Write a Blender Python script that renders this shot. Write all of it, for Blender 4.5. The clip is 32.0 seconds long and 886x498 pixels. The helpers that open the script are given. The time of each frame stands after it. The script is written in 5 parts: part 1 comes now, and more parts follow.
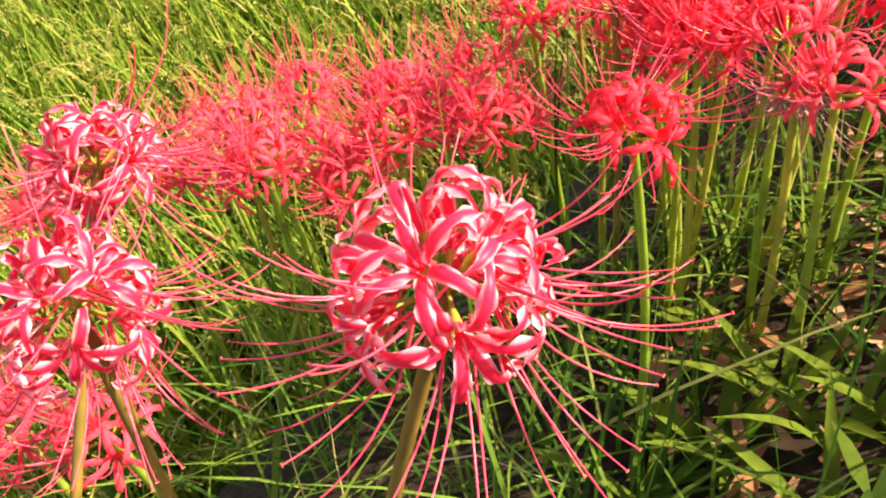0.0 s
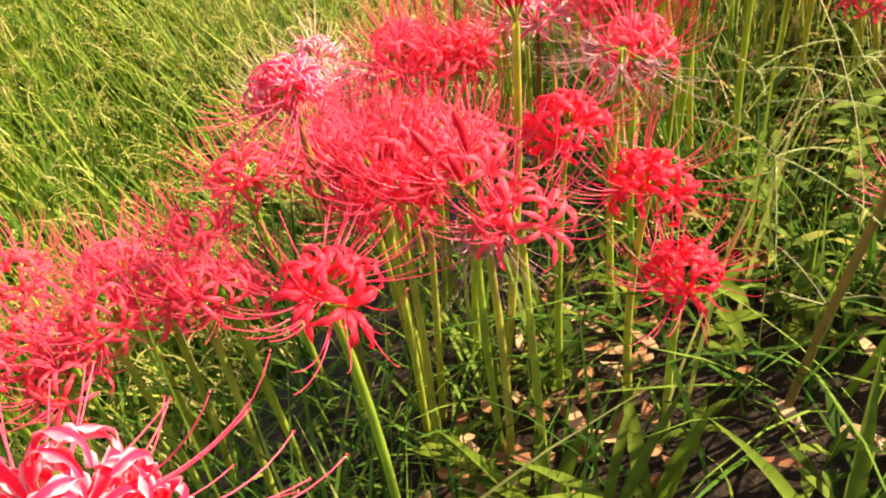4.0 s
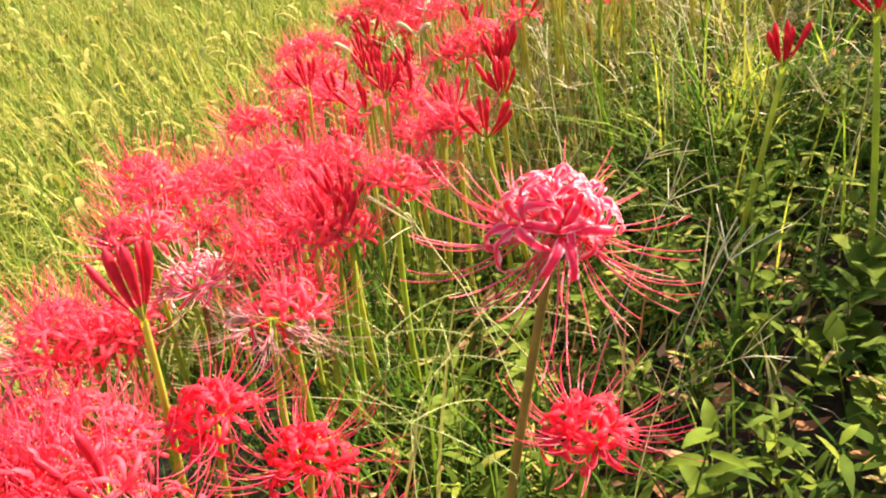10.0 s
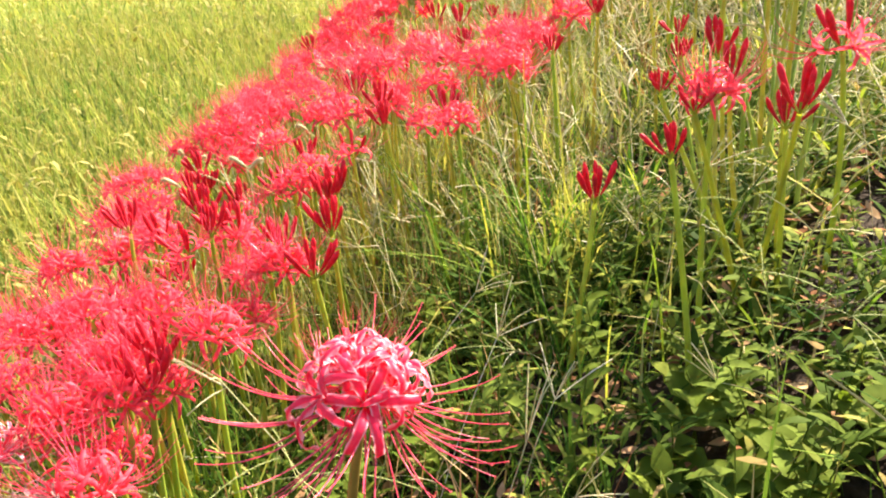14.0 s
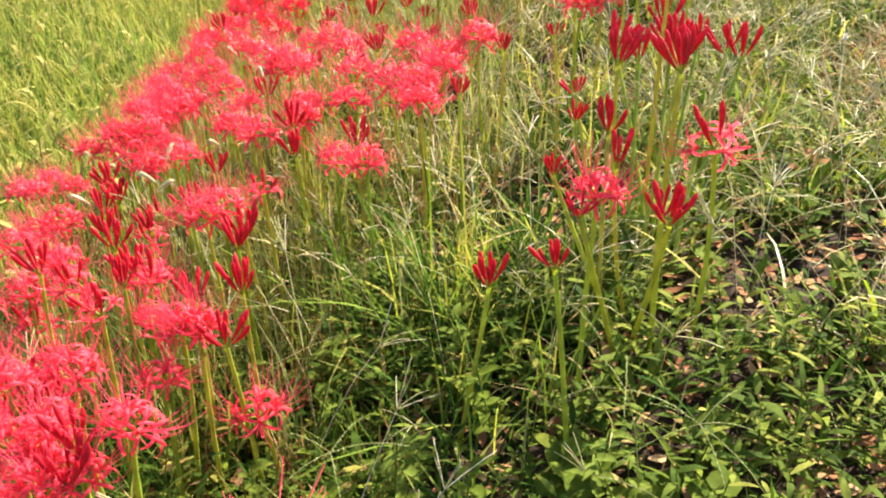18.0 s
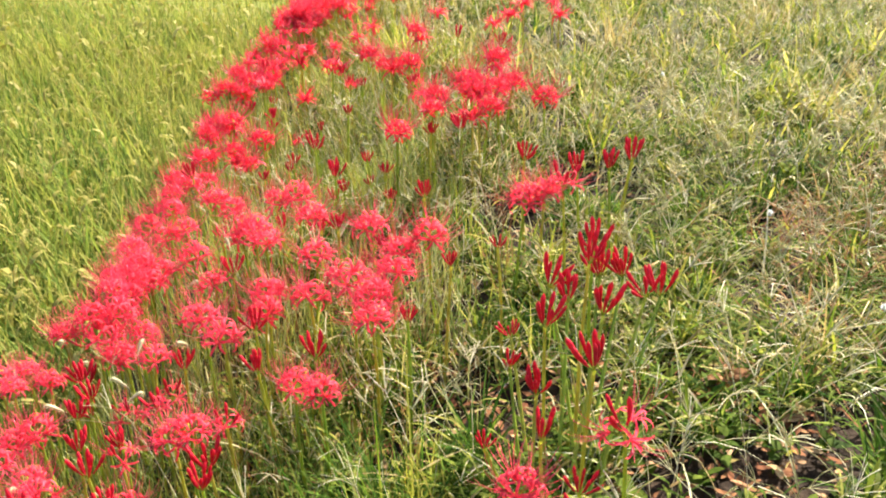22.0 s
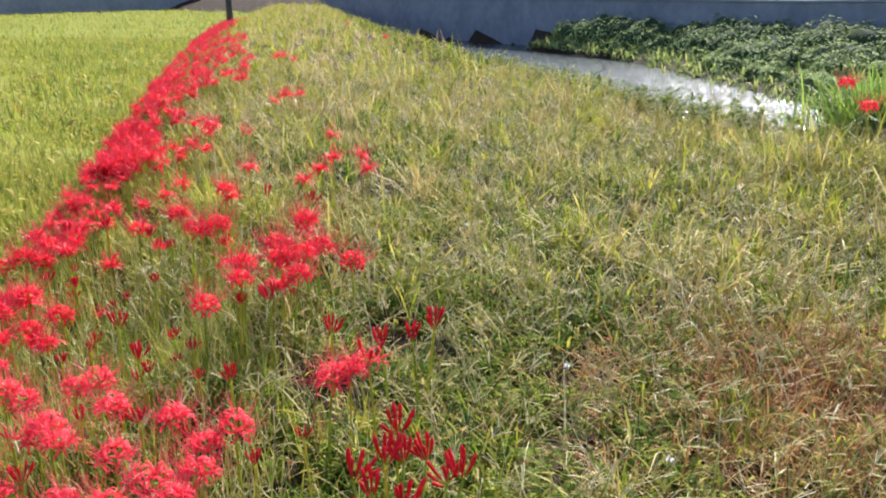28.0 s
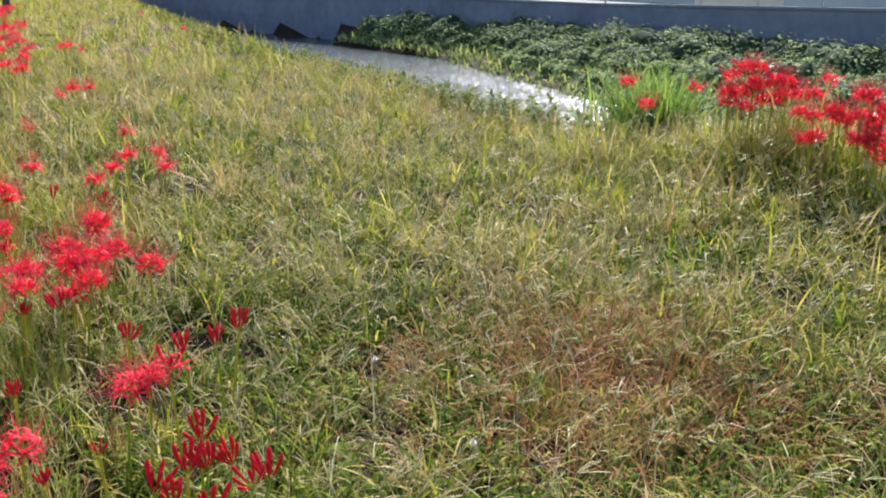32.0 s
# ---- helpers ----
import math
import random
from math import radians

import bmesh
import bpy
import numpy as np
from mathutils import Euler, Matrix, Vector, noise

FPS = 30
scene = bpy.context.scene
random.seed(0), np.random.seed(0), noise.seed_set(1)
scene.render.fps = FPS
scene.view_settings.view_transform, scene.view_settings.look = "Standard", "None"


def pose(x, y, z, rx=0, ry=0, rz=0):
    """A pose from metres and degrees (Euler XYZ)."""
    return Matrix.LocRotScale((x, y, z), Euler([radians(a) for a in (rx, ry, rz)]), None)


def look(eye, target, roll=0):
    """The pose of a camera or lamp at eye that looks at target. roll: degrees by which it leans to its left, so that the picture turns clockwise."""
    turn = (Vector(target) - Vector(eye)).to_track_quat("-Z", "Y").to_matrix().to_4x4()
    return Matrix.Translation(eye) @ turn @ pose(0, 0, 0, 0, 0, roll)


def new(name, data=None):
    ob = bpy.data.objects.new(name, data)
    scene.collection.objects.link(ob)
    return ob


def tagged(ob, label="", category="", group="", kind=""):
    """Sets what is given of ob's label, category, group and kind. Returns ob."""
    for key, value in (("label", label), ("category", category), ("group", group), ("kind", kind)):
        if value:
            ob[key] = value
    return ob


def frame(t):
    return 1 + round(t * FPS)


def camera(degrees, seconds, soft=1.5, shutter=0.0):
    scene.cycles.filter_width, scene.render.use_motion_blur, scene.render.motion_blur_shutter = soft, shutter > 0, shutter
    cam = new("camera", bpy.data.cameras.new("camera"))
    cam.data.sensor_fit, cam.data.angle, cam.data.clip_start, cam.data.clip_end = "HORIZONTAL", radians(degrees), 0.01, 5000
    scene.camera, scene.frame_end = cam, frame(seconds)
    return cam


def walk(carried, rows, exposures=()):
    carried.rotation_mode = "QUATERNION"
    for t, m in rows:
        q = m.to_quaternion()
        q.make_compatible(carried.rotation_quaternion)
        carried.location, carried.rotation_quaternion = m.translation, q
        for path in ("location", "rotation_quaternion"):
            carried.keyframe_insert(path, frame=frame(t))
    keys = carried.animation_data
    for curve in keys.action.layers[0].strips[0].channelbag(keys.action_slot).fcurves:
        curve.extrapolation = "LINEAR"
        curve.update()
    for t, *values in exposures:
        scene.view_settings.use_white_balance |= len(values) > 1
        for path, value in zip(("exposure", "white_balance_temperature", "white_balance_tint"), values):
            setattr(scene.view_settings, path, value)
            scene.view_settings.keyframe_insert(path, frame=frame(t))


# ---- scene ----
cam = camera(56.15, 32.0, soft=2.0)
EXPOSURES = [(0, 1.78, 7200, 10), (3, 1.80, 7250, 10), (6, 1.86, 7300, 10), (13, 2.12, 6850, 10), (19, 1.92, 6500, 10), (26, 1.64, 6100, 10), (30, 1.15, 5950, 12), (32, 1.16, 5900, 12)]
PATH = [
    (0, (0.0000, 0.0000, 0.6000), (-0.0000, 1.4466, -0.7810), -16.11),
    (0.5, (0.0109, 0.0001, 0.6025), (0.0638, 1.4504, -0.7736), -15.57),
    (1, (0.0172, -0.0001, 0.6034), (0.1411, 1.4511, -0.7672), -14.81),
    (1.5, (0.0244, -0.0001, 0.6035), (0.2216, 1.4530, -0.7566), -14.08),
    (2, (0.0324, -0.0003, 0.6045), (0.2992, 1.4552, -0.7410), -13.42),
    (2.5, (0.0423, -0.0006, 0.6068), (0.3829, 1.4586, -0.7177), -12.79),
    (3, (0.0560, 0.0006, 0.6084), (0.4681, 1.4632, -0.6920), -12.36),
    (3.5, (0.0690, 0.0017, 0.6115), (0.5543, 1.4610, -0.6671), -11.88),
    (5.5, (0.1410, -0.0166, 0.6459), (0.8419, 1.4272, -0.5475), -11.77),
    (6, (0.1519, -0.0153, 0.6514), (0.9195, 1.4182, -0.5130), -11.25),
    (6.5, (0.1615, -0.0136, 0.6551), (0.9932, 1.4067, -0.4811), -10.61),
    (7, (0.1722, -0.0155, 0.6609), (1.0602, 1.3893, -0.4517), -10.25),
    (7.5, (0.1832, -0.0180, 0.6661), (1.1233, 1.3691, -0.4256), -9.86),
    (8, (0.1932, -0.0187, 0.6688), (1.1855, 1.3488, -0.4014), -9.50),
    (8.5, (0.2002, -0.0199, 0.6715), (1.2425, 1.3273, -0.3768), -9.03),
    (9, (0.2081, -0.0218, 0.6736), (1.3007, 1.3044, -0.3499), -8.70),
    (9.5, (0.2178, -0.0241, 0.6748), (1.3567, 1.2806, -0.3255), -8.47),
    (10, (0.2263, -0.0270, 0.6781), (1.4058, 1.2555, -0.3038), -8.48),
    (10.5, (0.2344, -0.0300, 0.6821), (1.4537, 1.2295, -0.2807), -8.44),
    (11, (0.2418, -0.0322, 0.6863), (1.5019, 1.2039, -0.2540), -8.30),
    (11.5, (0.2504, -0.0367, 0.6890), (1.5515, 1.1770, -0.2242), -8.00),
    (12, (0.2577, -0.0385, 0.6904), (1.5967, 1.1537, -0.1961), -7.72),
    (12.5, (0.2657, -0.0391, 0.6932), (1.6461, 1.1268, -0.1644), -7.38),
    (13, (0.2739, -0.0385, 0.6948), (1.6961, 1.0979, -0.1334), -6.90),
    (13.5, (0.2807, -0.0365, 0.6950), (1.7456, 1.0665, -0.1034), -6.30),
    (14, (0.2900, -0.0345, 0.6958), (1.7941, 1.0345, -0.0756), -5.80),
    (14.5, (0.3014, -0.0343, 0.7047), (1.8393, 0.9998, -0.0472), -5.49),
    (15, (0.3144, -0.0369, 0.7081), (1.8821, 0.9648, -0.0260), -5.09),
    (15.5, (0.3290, -0.0435, 0.7291), (1.9138, 0.9246, -0.0134), -4.93),
    (17.5, (0.3395, -0.0476, 0.8718), (1.8913, 0.8331, -0.0316), -2.25),
    (18, (0.3170, -0.0571, 0.9658), (1.8615, 0.8028, 0.0303), -1.83),
    (18.5, (0.3385, -0.0640, 1.0412), (1.8779, 0.7902, 0.0923), -1.78),
    (19, (0.3589, -0.0694, 1.1153), (1.9025, 0.7807, 0.1696), -1.50),
    (19.5, (0.3728, -0.0772, 1.1911), (1.9215, 0.7691, 0.2503), -1.39),
    (20, (0.3811, -0.0864, 1.2620), (1.9377, 0.7581, 0.3327), -1.25),
    (20.5, (0.3868, -0.0958, 1.3357), (1.9518, 0.7462, 0.4182), -1.19),
    (21, (0.3981, -0.1014, 1.3920), (1.9748, 0.7371, 0.4915), -1.22),
    (21.5, (0.4008, -0.1038, 1.4421), (1.9912, 0.7268, 0.5584), -1.21),
    (22, (0.4016, -0.1044, 1.4959), (2.0056, 0.7144, 0.6260), -1.18),
    (22.5, (0.4038, -0.1094, 1.5353), (2.0218, 0.7005, 0.6831), -1.38),
    (23, (0.4126, -0.1139, 1.5689), (2.0457, 0.6851, 0.7355), -1.51),
    (23.5, (0.4205, -0.1206, 1.6003), (2.0692, 0.6680, 0.7880), -1.62),
    (24, (0.4287, -0.1370, 1.6282), (2.0925, 0.6446, 0.8403), -1.75),
    (24.5, (0.4391, -0.1543, 1.6511), (2.1218, 0.6138, 0.8905), -1.85),
    (25, (0.4472, -0.1617, 1.6657), (2.1535, 0.5803, 0.9322), -1.74),
    (25.5, (0.4572, -0.1708, 1.6770), (2.1916, 0.5347, 0.9742), -1.60),
    (26, (0.4609, -0.1788, 1.6902), (2.2233, 0.4857, 1.0175), -1.47),
    (26.5, (0.4600, -0.1859, 1.6974), (2.2477, 0.4356, 1.0509), -1.24),
    (28.5, (0.4685, -0.1961, 1.7074), (2.3224, 0.2388, 1.0960), -0.34),
    (29, (0.4668, -0.1967, 1.7108), (2.3308, 0.1875, 1.0961), -0.00),
    (29.5, (0.4653, -0.1977, 1.7105), (2.3385, 0.1358, 1.0940), 0.33),
    (30, (0.4675, -0.1992, 1.7120), (2.3483, 0.0831, 1.0933), 0.77),
    (30.5, (0.4675, -0.2057, 1.7123), (2.3553, 0.0210, 1.0921), 1.09),
    (31, (0.4631, -0.2136, 1.7144), (2.3566, -0.0467, 1.0925), 1.28),
    (31.5, (0.4563, -0.2233, 1.7173), (2.3541, -0.1168, 1.0952), 1.45),
    (32, (0.4475, -0.2366, 1.7201), (2.3486, -0.1940, 1.1004), 1.56),
]
walk(cam, [(t, look(eye, target, roll)) for t, eye, target, roll in PATH], EXPOSURES)


# ---- light ----
world = bpy.data.worlds.new("world")
scene.world = world
world.use_nodes = True
wn = world.node_tree.nodes
sky = wn.new("ShaderNodeTexSky")
sky.sky_type, sky.sun_disc = "NISHITA", False
SUN_AZIMUTH, SUN_HEIGHT = 101.0, 38.0      # degrees clockwise from +y, degrees above the horizon
sky.sun_elevation, sky.sun_rotation = radians(SUN_HEIGHT), radians(SUN_AZIMUTH)
sky.air_density, sky.dust_density = 1.0, 1.5
wn["Background"].inputs["Strength"].default_value = 0.10
world.node_tree.links.new(sky.outputs[0], wn["Background"].inputs["Color"])
sun = new("sun", bpy.data.lights.new("sun", "SUN"))
sun.data.energy, sun.data.angle, sun.data.color = 5.0, radians(0.6), (1.0, 0.94, 0.84)
sun.matrix_world = pose(0, 0, 20, 90 - SUN_HEIGHT, 0, 180 - SUN_AZIMUTH)


# ---- materials ----
def nodes_of(name):
    m = bpy.data.materials.new(name)
    m.use_nodes = True
    return m, m.node_tree.nodes, m.node_tree.links


def plant(name, stops, rough=0.45, through_light=0.4, through_tint=(1, 1, 1), noise_scale=60.0, per_object=False, gloss=0.3, bump=0.15, patch=None, margin=None):
    """A leaf or petal: a ramp of colours by piece, a finer mottling, and light that passes through it."""
    m, n, l = nodes_of(name)
    bsdf, out = n["Principled BSDF"], n["Material Output"]
    if per_object:
        pick = n.new("ShaderNodeObjectInfo").outputs["Random"]
    else:
        pick = n.new("ShaderNodeNewGeometry").outputs["Random Per Island"]
    ramp = n.new("ShaderNodeValToRGB")
    ramp.color_ramp.elements.remove(ramp.color_ramp.elements[1])
    for i, (at, c) in enumerate(stops):
        e = ramp.color_ramp.elements[0] if i == 0 else ramp.color_ramp.elements.new(at)
        e.position, e.color = at, (*c, 1)
    l.new(pick, ramp.inputs[0])
    tc = n.new("ShaderNodeTexCoord")
    nz = n.new("ShaderNodeTexNoise")
    nz.inputs["Scale"].default_value, nz.inputs["Detail"].default_value = noise_scale, 3.0
    l.new(tc.outputs["Object"], nz.inputs["Vector"])
    mr = n.new("ShaderNodeMapRange")
    mr.inputs["From Min"].default_value, mr.inputs["From Max"].default_value = 0.3, 0.7
    mr.inputs["To Min"].default_value, mr.inputs["To Max"].default_value = 0.78, 1.2
    l.new(nz.outputs[0], mr.inputs[0])
    mul = n.new("ShaderNodeMix")
    mul.data_type, mul.blend_type = "RGBA", "MULTIPLY"
    mul.inputs["Factor"].default_value = 1.0
    l.new(ramp.outputs[0], mul.inputs["A"])
    l.new(mr.outputs[0], mul.inputs["B"])
    col = mul.outputs["Result"]
    if patch:
        # stretches of the ground where the growth is yellower or greener
        size, colour, share = patch
        geo, big, mr2, mix2 = (n.new(k) for k in ("ShaderNodeNewGeometry", "ShaderNodeTexNoise", "ShaderNodeMapRange", "ShaderNodeMix"))
        big.inputs["Scale"].default_value, big.inputs["Detail"].default_value = size, 2.5
        mr2.inputs["From Min"].default_value, mr2.inputs["From Max"].default_value, mr2.inputs["To Max"].default_value = 0.42, 0.66, share
        mix2.data_type = "RGBA"
        mix2.inputs["B"].default_value = (*colour, 1)
        l.new(geo.outputs["Position"], big.inputs["Vector"]), l.new(big.outputs[0], mr2.inputs[0])
        l.new(mr2.outputs[0], mix2.inputs["Factor"]), l.new(col, mix2.inputs["A"])
        col = mix2.outputs["Result"]
    if margin:
        # petals fade to a paler colour towards their margins, sun highlights brightened into it
        at, soft_in, mix3 = (n.new(k) for k in ("ShaderNodeAttribute", "ShaderNodeMapRange", "ShaderNodeMix"))
        at.attribute_name = "margin"
        soft_in.inputs["From Min"].default_value, soft_in.inputs["From Max"].default_value, soft_in.inputs["To Max"].default_value = 0.56, 1.02, 0.9
        mix3.data_type = "RGBA"
        mix3.inputs["B"].default_value = (*margin, 1)
        l.new(at.outputs["Fac"], soft_in.inputs[0]), l.new(soft_in.outputs[0], mix3.inputs["Factor"]), l.new(col, mix3.inputs["A"])
        col = mix3.outputs["Result"]
    l.new(col, bsdf.inputs["Base Color"])
    bsdf.inputs["Roughness"].default_value = rough
    bsdf.inputs["Specular IOR Level"].default_value = gloss
    if bump:
        bp = n.new("ShaderNodeBump")
        bp.inputs["Strength"].default_value, bp.inputs["Distance"].default_value = bump, 0.002
        l.new(nz.outputs[0], bp.inputs["Height"])
        l.new(bp.outputs[0], bsdf.inputs["Normal"])
    if through_light:
        tr = n.new("ShaderNodeBsdfTranslucent")
        tint = n.new("ShaderNodeMix")
        tint.data_type, tint.blend_type = "RGBA", "MULTIPLY"
        tint.inputs["Factor"].default_value = 1.0
        tint.inputs["B"].default_value = (*through_tint, 1)
        l.new(col, tint.inputs["A"])
        l.new(tint.outputs["Result"], tr.inputs["Color"])
        mix = n.new("ShaderNodeMixShader")
        mix.inputs[0].default_value = through_light
        l.new(bsdf.outputs[0], mix.inputs[1])
        l.new(tr.outputs[0], mix.inputs[2])
        l.new(mix.outputs[0], out.inputs["Surface"])
    return m


def mineral(name, a, b, scale=3.0, rough=0.9, bump=0.4, depth=0.02, fine=40.0):
    m, n, l = nodes_of(name)
    bsdf = n["Principled BSDF"]
    geo = n.new("ShaderNodeNewGeometry")
    n1, n2 = n.new("ShaderNodeTexNoise"), n.new("ShaderNodeTexNoise")
    n1.inputs["Scale"].default_value, n1.inputs["Detail"].default_value = scale, 6.0
    n2.inputs["Scale"].default_value, n2.inputs["Detail"].default_value = fine, 4.0
    l.new(geo.outputs["Position"], n1.inputs["Vector"])
    l.new(geo.outputs["Position"], n2.inputs["Vector"])
    add = n.new("ShaderNodeMath")
    add.operation = "MULTIPLY_ADD"
    add.inputs[1].default_value = 0.5
    l.new(n2.outputs[0], add.inputs[0])
    hv = n.new("ShaderNodeMath")
    hv.operation = "MULTIPLY"
    hv.inputs[1].default_value = 0.5
    l.new(n1.outputs[0], hv.inputs[0])
    l.new(hv.outputs[0], add.inputs[2])
    ramp = n.new("ShaderNodeValToRGB")
    ramp.color_ramp.elements[0].position, ramp.color_ramp.elements[0].color = 0.35, (*a, 1)
    ramp.color_ramp.elements[1].position, ramp.color_ramp.elements[1].color = 0.68, (*b, 1)
    l.new(add.outputs[0], ramp.inputs[0])
    l.new(ramp.outputs[0], bsdf.inputs["Base Color"])
    bsdf.inputs["Roughness"].default_value = rough
    bsdf.inputs["Specular IOR Level"].default_value = 0.2
    bp = n.new("ShaderNodeBump")
    bp.inputs["Strength"].default_value, bp.inputs["Distance"].default_value = bump, depth
    l.new(add.outputs[0], bp.inputs["Height"])
    l.new(bp.outputs[0], bsdf.inputs["Normal"])
    return m


PETAL = plant("petal_red", [(0, (0.80, 0.012, 0.030)), (0.5, (0.92, 0.030, 0.060)), (1, (0.96, 0.10, 0.14))], 0.5, 0.54, (1, 0.9, 0.9), 90, gloss=0.22)
PETAL_PINK = plant("petal_pink", [(0, (0.74, 0.012, 0.045)), (0.5, (0.83, 0.028, 0.075)), (1, (0.88, 0.07, 0.12))], 0.34, 0.32, (1, 0.9, 0.9), 90, gloss=0.6)
PETAL_FADE = plant("petal_pink_fading", [(0, (0.76, 0.008, 0.040)), (0.5, (0.84, 0.020, 0.070)), (1, (0.90, 0.05, 0.11))], 0.42, 0.42, (1, 0.88, 0.9), 90, gloss=0.32, margin=(0.93, 0.51, 0.54))
PETAL_PALE = plant("petal_pale_margin", [(0, (0.87, 0.13, 0.19)), (0.5, (0.90, 0.32, 0.37)), (1, (0.92, 0.60, 0.60))], 0.34, 0.3, (1, 0.92, 0.92), 90, gloss=0.5)
FILAMENT = plant("filament_red", [(0, (0.72, 0.02, 0.06)), (1, (0.86, 0.07, 0.13))], 0.35, 0.25, (1, 1, 1), 60, gloss=0.5, bump=0)
FILAMENT_PALE = plant("filament_pink", [(0, (0.76, 0.025, 0.07)), (0.6, (0.84, 0.07, 0.12)), (0.85, (0.84, 0.28, 0.26)), (1, (0.78, 0.54, 0.38))], 0.35, 0.2, (1, 1, 1), 60, gloss=0.5, bump=0)
BUD = plant("bud_red", [(0, (0.40, 0.010, 0.024)), (0.6, (0.58, 0.018, 0.036)), (1, (0.74, 0.05, 0.06))], 0.45, 0.32, (1, 1, 1), 120, gloss=0.2)
STEM = plant("lily_stem_green", [(0, (0.26, 0.35, 0.035)), (0.5, (0.38, 0.42, 0.05)), (1, (0.46, 0.39, 0.065))], 0.45, 0.42, (1, 1, 0.45), 30, per_object=True)
STEM_BROWN = plant("lily_stem_brown", [(0, (0.19, 0.105, 0.022)), (1, (0.24, 0.145, 0.028))], 0.4, 0.1, (1, 1, 0.7), 40, per_object=True)
ANTHER = plant("anther", [(0, (0.30, 0.03, 0.03)), (1, (0.55, 0.10, 0.07))], 0.7, 0, noise_scale=200)
RICE = plant("rice_blade", [(0, (0.07, 0.13, 0.024)), (0.3, (0.17, 0.24, 0.042)), (0.7, (0.33, 0.35, 0.070)), (1, (0.46, 0.41, 0.12))], 0.7, 0.44, (1, 0.98, 0.7), 25, gloss=0.08, patch=(0.5, (0.33, 0.30, 0.06), 0.35))
RICE_GREEN = plant("rice_blade_green", [(0, (0.08, 0.16, 0.017)), (0.5, (0.17, 0.24, 0.026)), (1, (0.31, 0.34, 0.045))], 0.7, 0.42, (1, 1, 0.5), 25, gloss=0.08)
RICE_EAR = plant("rice_ear", [(0, (0.25, 0.21, 0.045)), (0.6, (0.36, 0.30, 0.070)), (1, (0.48, 0.40, 0.13))], 0.65, 0.3, (1, 1, 0.7), 120, gloss=0.12)
GRASS = plant("bank_grass", [(0, (0.05, 0.10, 0.012)), (0.3, (0.14, 0.20, 0.02)), (0.6, (0.30, 0.32, 0.04)), (0.85, (0.48, 0.41, 0.09)), (1, (0.62, 0.50, 0.20))], 0.7, 0.45, (0.95, 1, 0.6), 25, gloss=0.1, patch=(3.2, (0.44, 0.38, 0.08), 0.6))
GRASS_GREEN = plant("grass_by_the_stems", [(0, (0.025, 0.065, 0.010)), (0.5, (0.08, 0.15, 0.02)), (0.9, (0.19, 0.26, 0.035)), (1, (0.42, 0.38, 0.12))], 0.8, 0.4, (0.95, 1, 0.6), 25, gloss=0.04)
DRY = plant("dry_grass", [(0, (0.32, 0.21, 0.08)), (0.5, (0.52, 0.39, 0.16)), (1, (0.72, 0.59, 0.34))], 0.6, 0.35, (1, 1, 0.8), 25, gloss=0.15, patch=(2.6, (0.22, 0.24, 0.04), 0.55))
DEAD = plant("dead_grass", [(0, (0.20, 0.075, 0.035)), (0.5, (0.37, 0.17, 0.075)), (1, (0.54, 0.34, 0.17))], 0.85, 0.25, (1, 1, 0.8), 25, gloss=0.05)
WEED = plant("weed_leaf", [(0, (0.05, 0.085, 0.010)), (0.4, (0.095, 0.140, 0.018)), (0.75, (0.19, 0.23, 0.034)), (0.93, (0.37, 0.34, 0.07)), (1, (0.42, 0.25, 0.11))], 0.75, 0.42, (0.92, 1, 0.55), 45, gloss=0.05)
WEED_DARK = plant("dark_weed_leaf", [(0, (0.035, 0.065, 0.008)), (0.5, (0.10, 0.14, 0.014)), (0.85, (0.18, 0.22, 0.022)), (1, (0.26, 0.28, 0.035))], 0.7, 0.42, (0.95, 1, 0.6), 45, gloss=0.06)
REED = plant("reed_blade", [(0, (0.12, 0.22, 0.05)), (0.6, (0.22, 0.33, 0.08)), (1, (0.38, 0.42, 0.14))], 0.5, 0.4, (1, 1, 0.6), 25, gloss=0.25)
PETAL_DULL = plant("petal_wilted", [(0, (0.42, 0.10, 0.17)), (0.5, (0.50, 0.17, 0.22)), (1, (0.52, 0.28, 0.24))], 0.6, 0.3, (1, 0.95, 0.95), 120, gloss=0.12)
LEAF_YELLOW = plant("yellowed_leaf", [(0, (0.55, 0.45, 0.06)), (1, (0.62, 0.50, 0.12))], 0.6, 0.4, (1, 1, 0.5), 45, gloss=0.15)
STALK = plant("green_seed_stalk", [(0, (0.24, 0.29, 0.07)), (1, (0.44, 0.42, 0.17))], 0.6, 0.25, (1, 1, 0.7), 40, gloss=0.1)
WHITE = plant("white_floret", [(0, (0.72, 0.72, 0.66)), (1, (0.80, 0.80, 0.76))], 0.6, 0.3, (1, 1, 1), 90, gloss=0.2)
STRAW = plant("seed_stalk", [(0, (0.36, 0.34, 0.13)), (0.5, (0.54, 0.48, 0.24)), (1, (0.70, 0.60, 0.40))], 0.5, 0.25, (1, 1, 0.8), 40, gloss=0.3)
SHRUB = plant("far_shrub_leaf", [(0, (0.09, 0.14, 0.055)), (0.5, (0.21, 0.28, 0.10)), (0.85, (0.36, 0.42, 0.17)), (1, (0.50, 0.50, 0.24))], 0.8, 0.2, (1, 1, 0.7), 2, gloss=0.05)
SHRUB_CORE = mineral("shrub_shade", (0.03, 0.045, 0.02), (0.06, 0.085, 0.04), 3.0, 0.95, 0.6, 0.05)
RANK = plant("rank_grass", [(0, (0.14, 0.20, 0.07)), (0.5, (0.27, 0.33, 0.12)), (1, (0.46, 0.44, 0.22))], 0.85, 0.4, (1, 1, 0.7), 2, gloss=0.05)
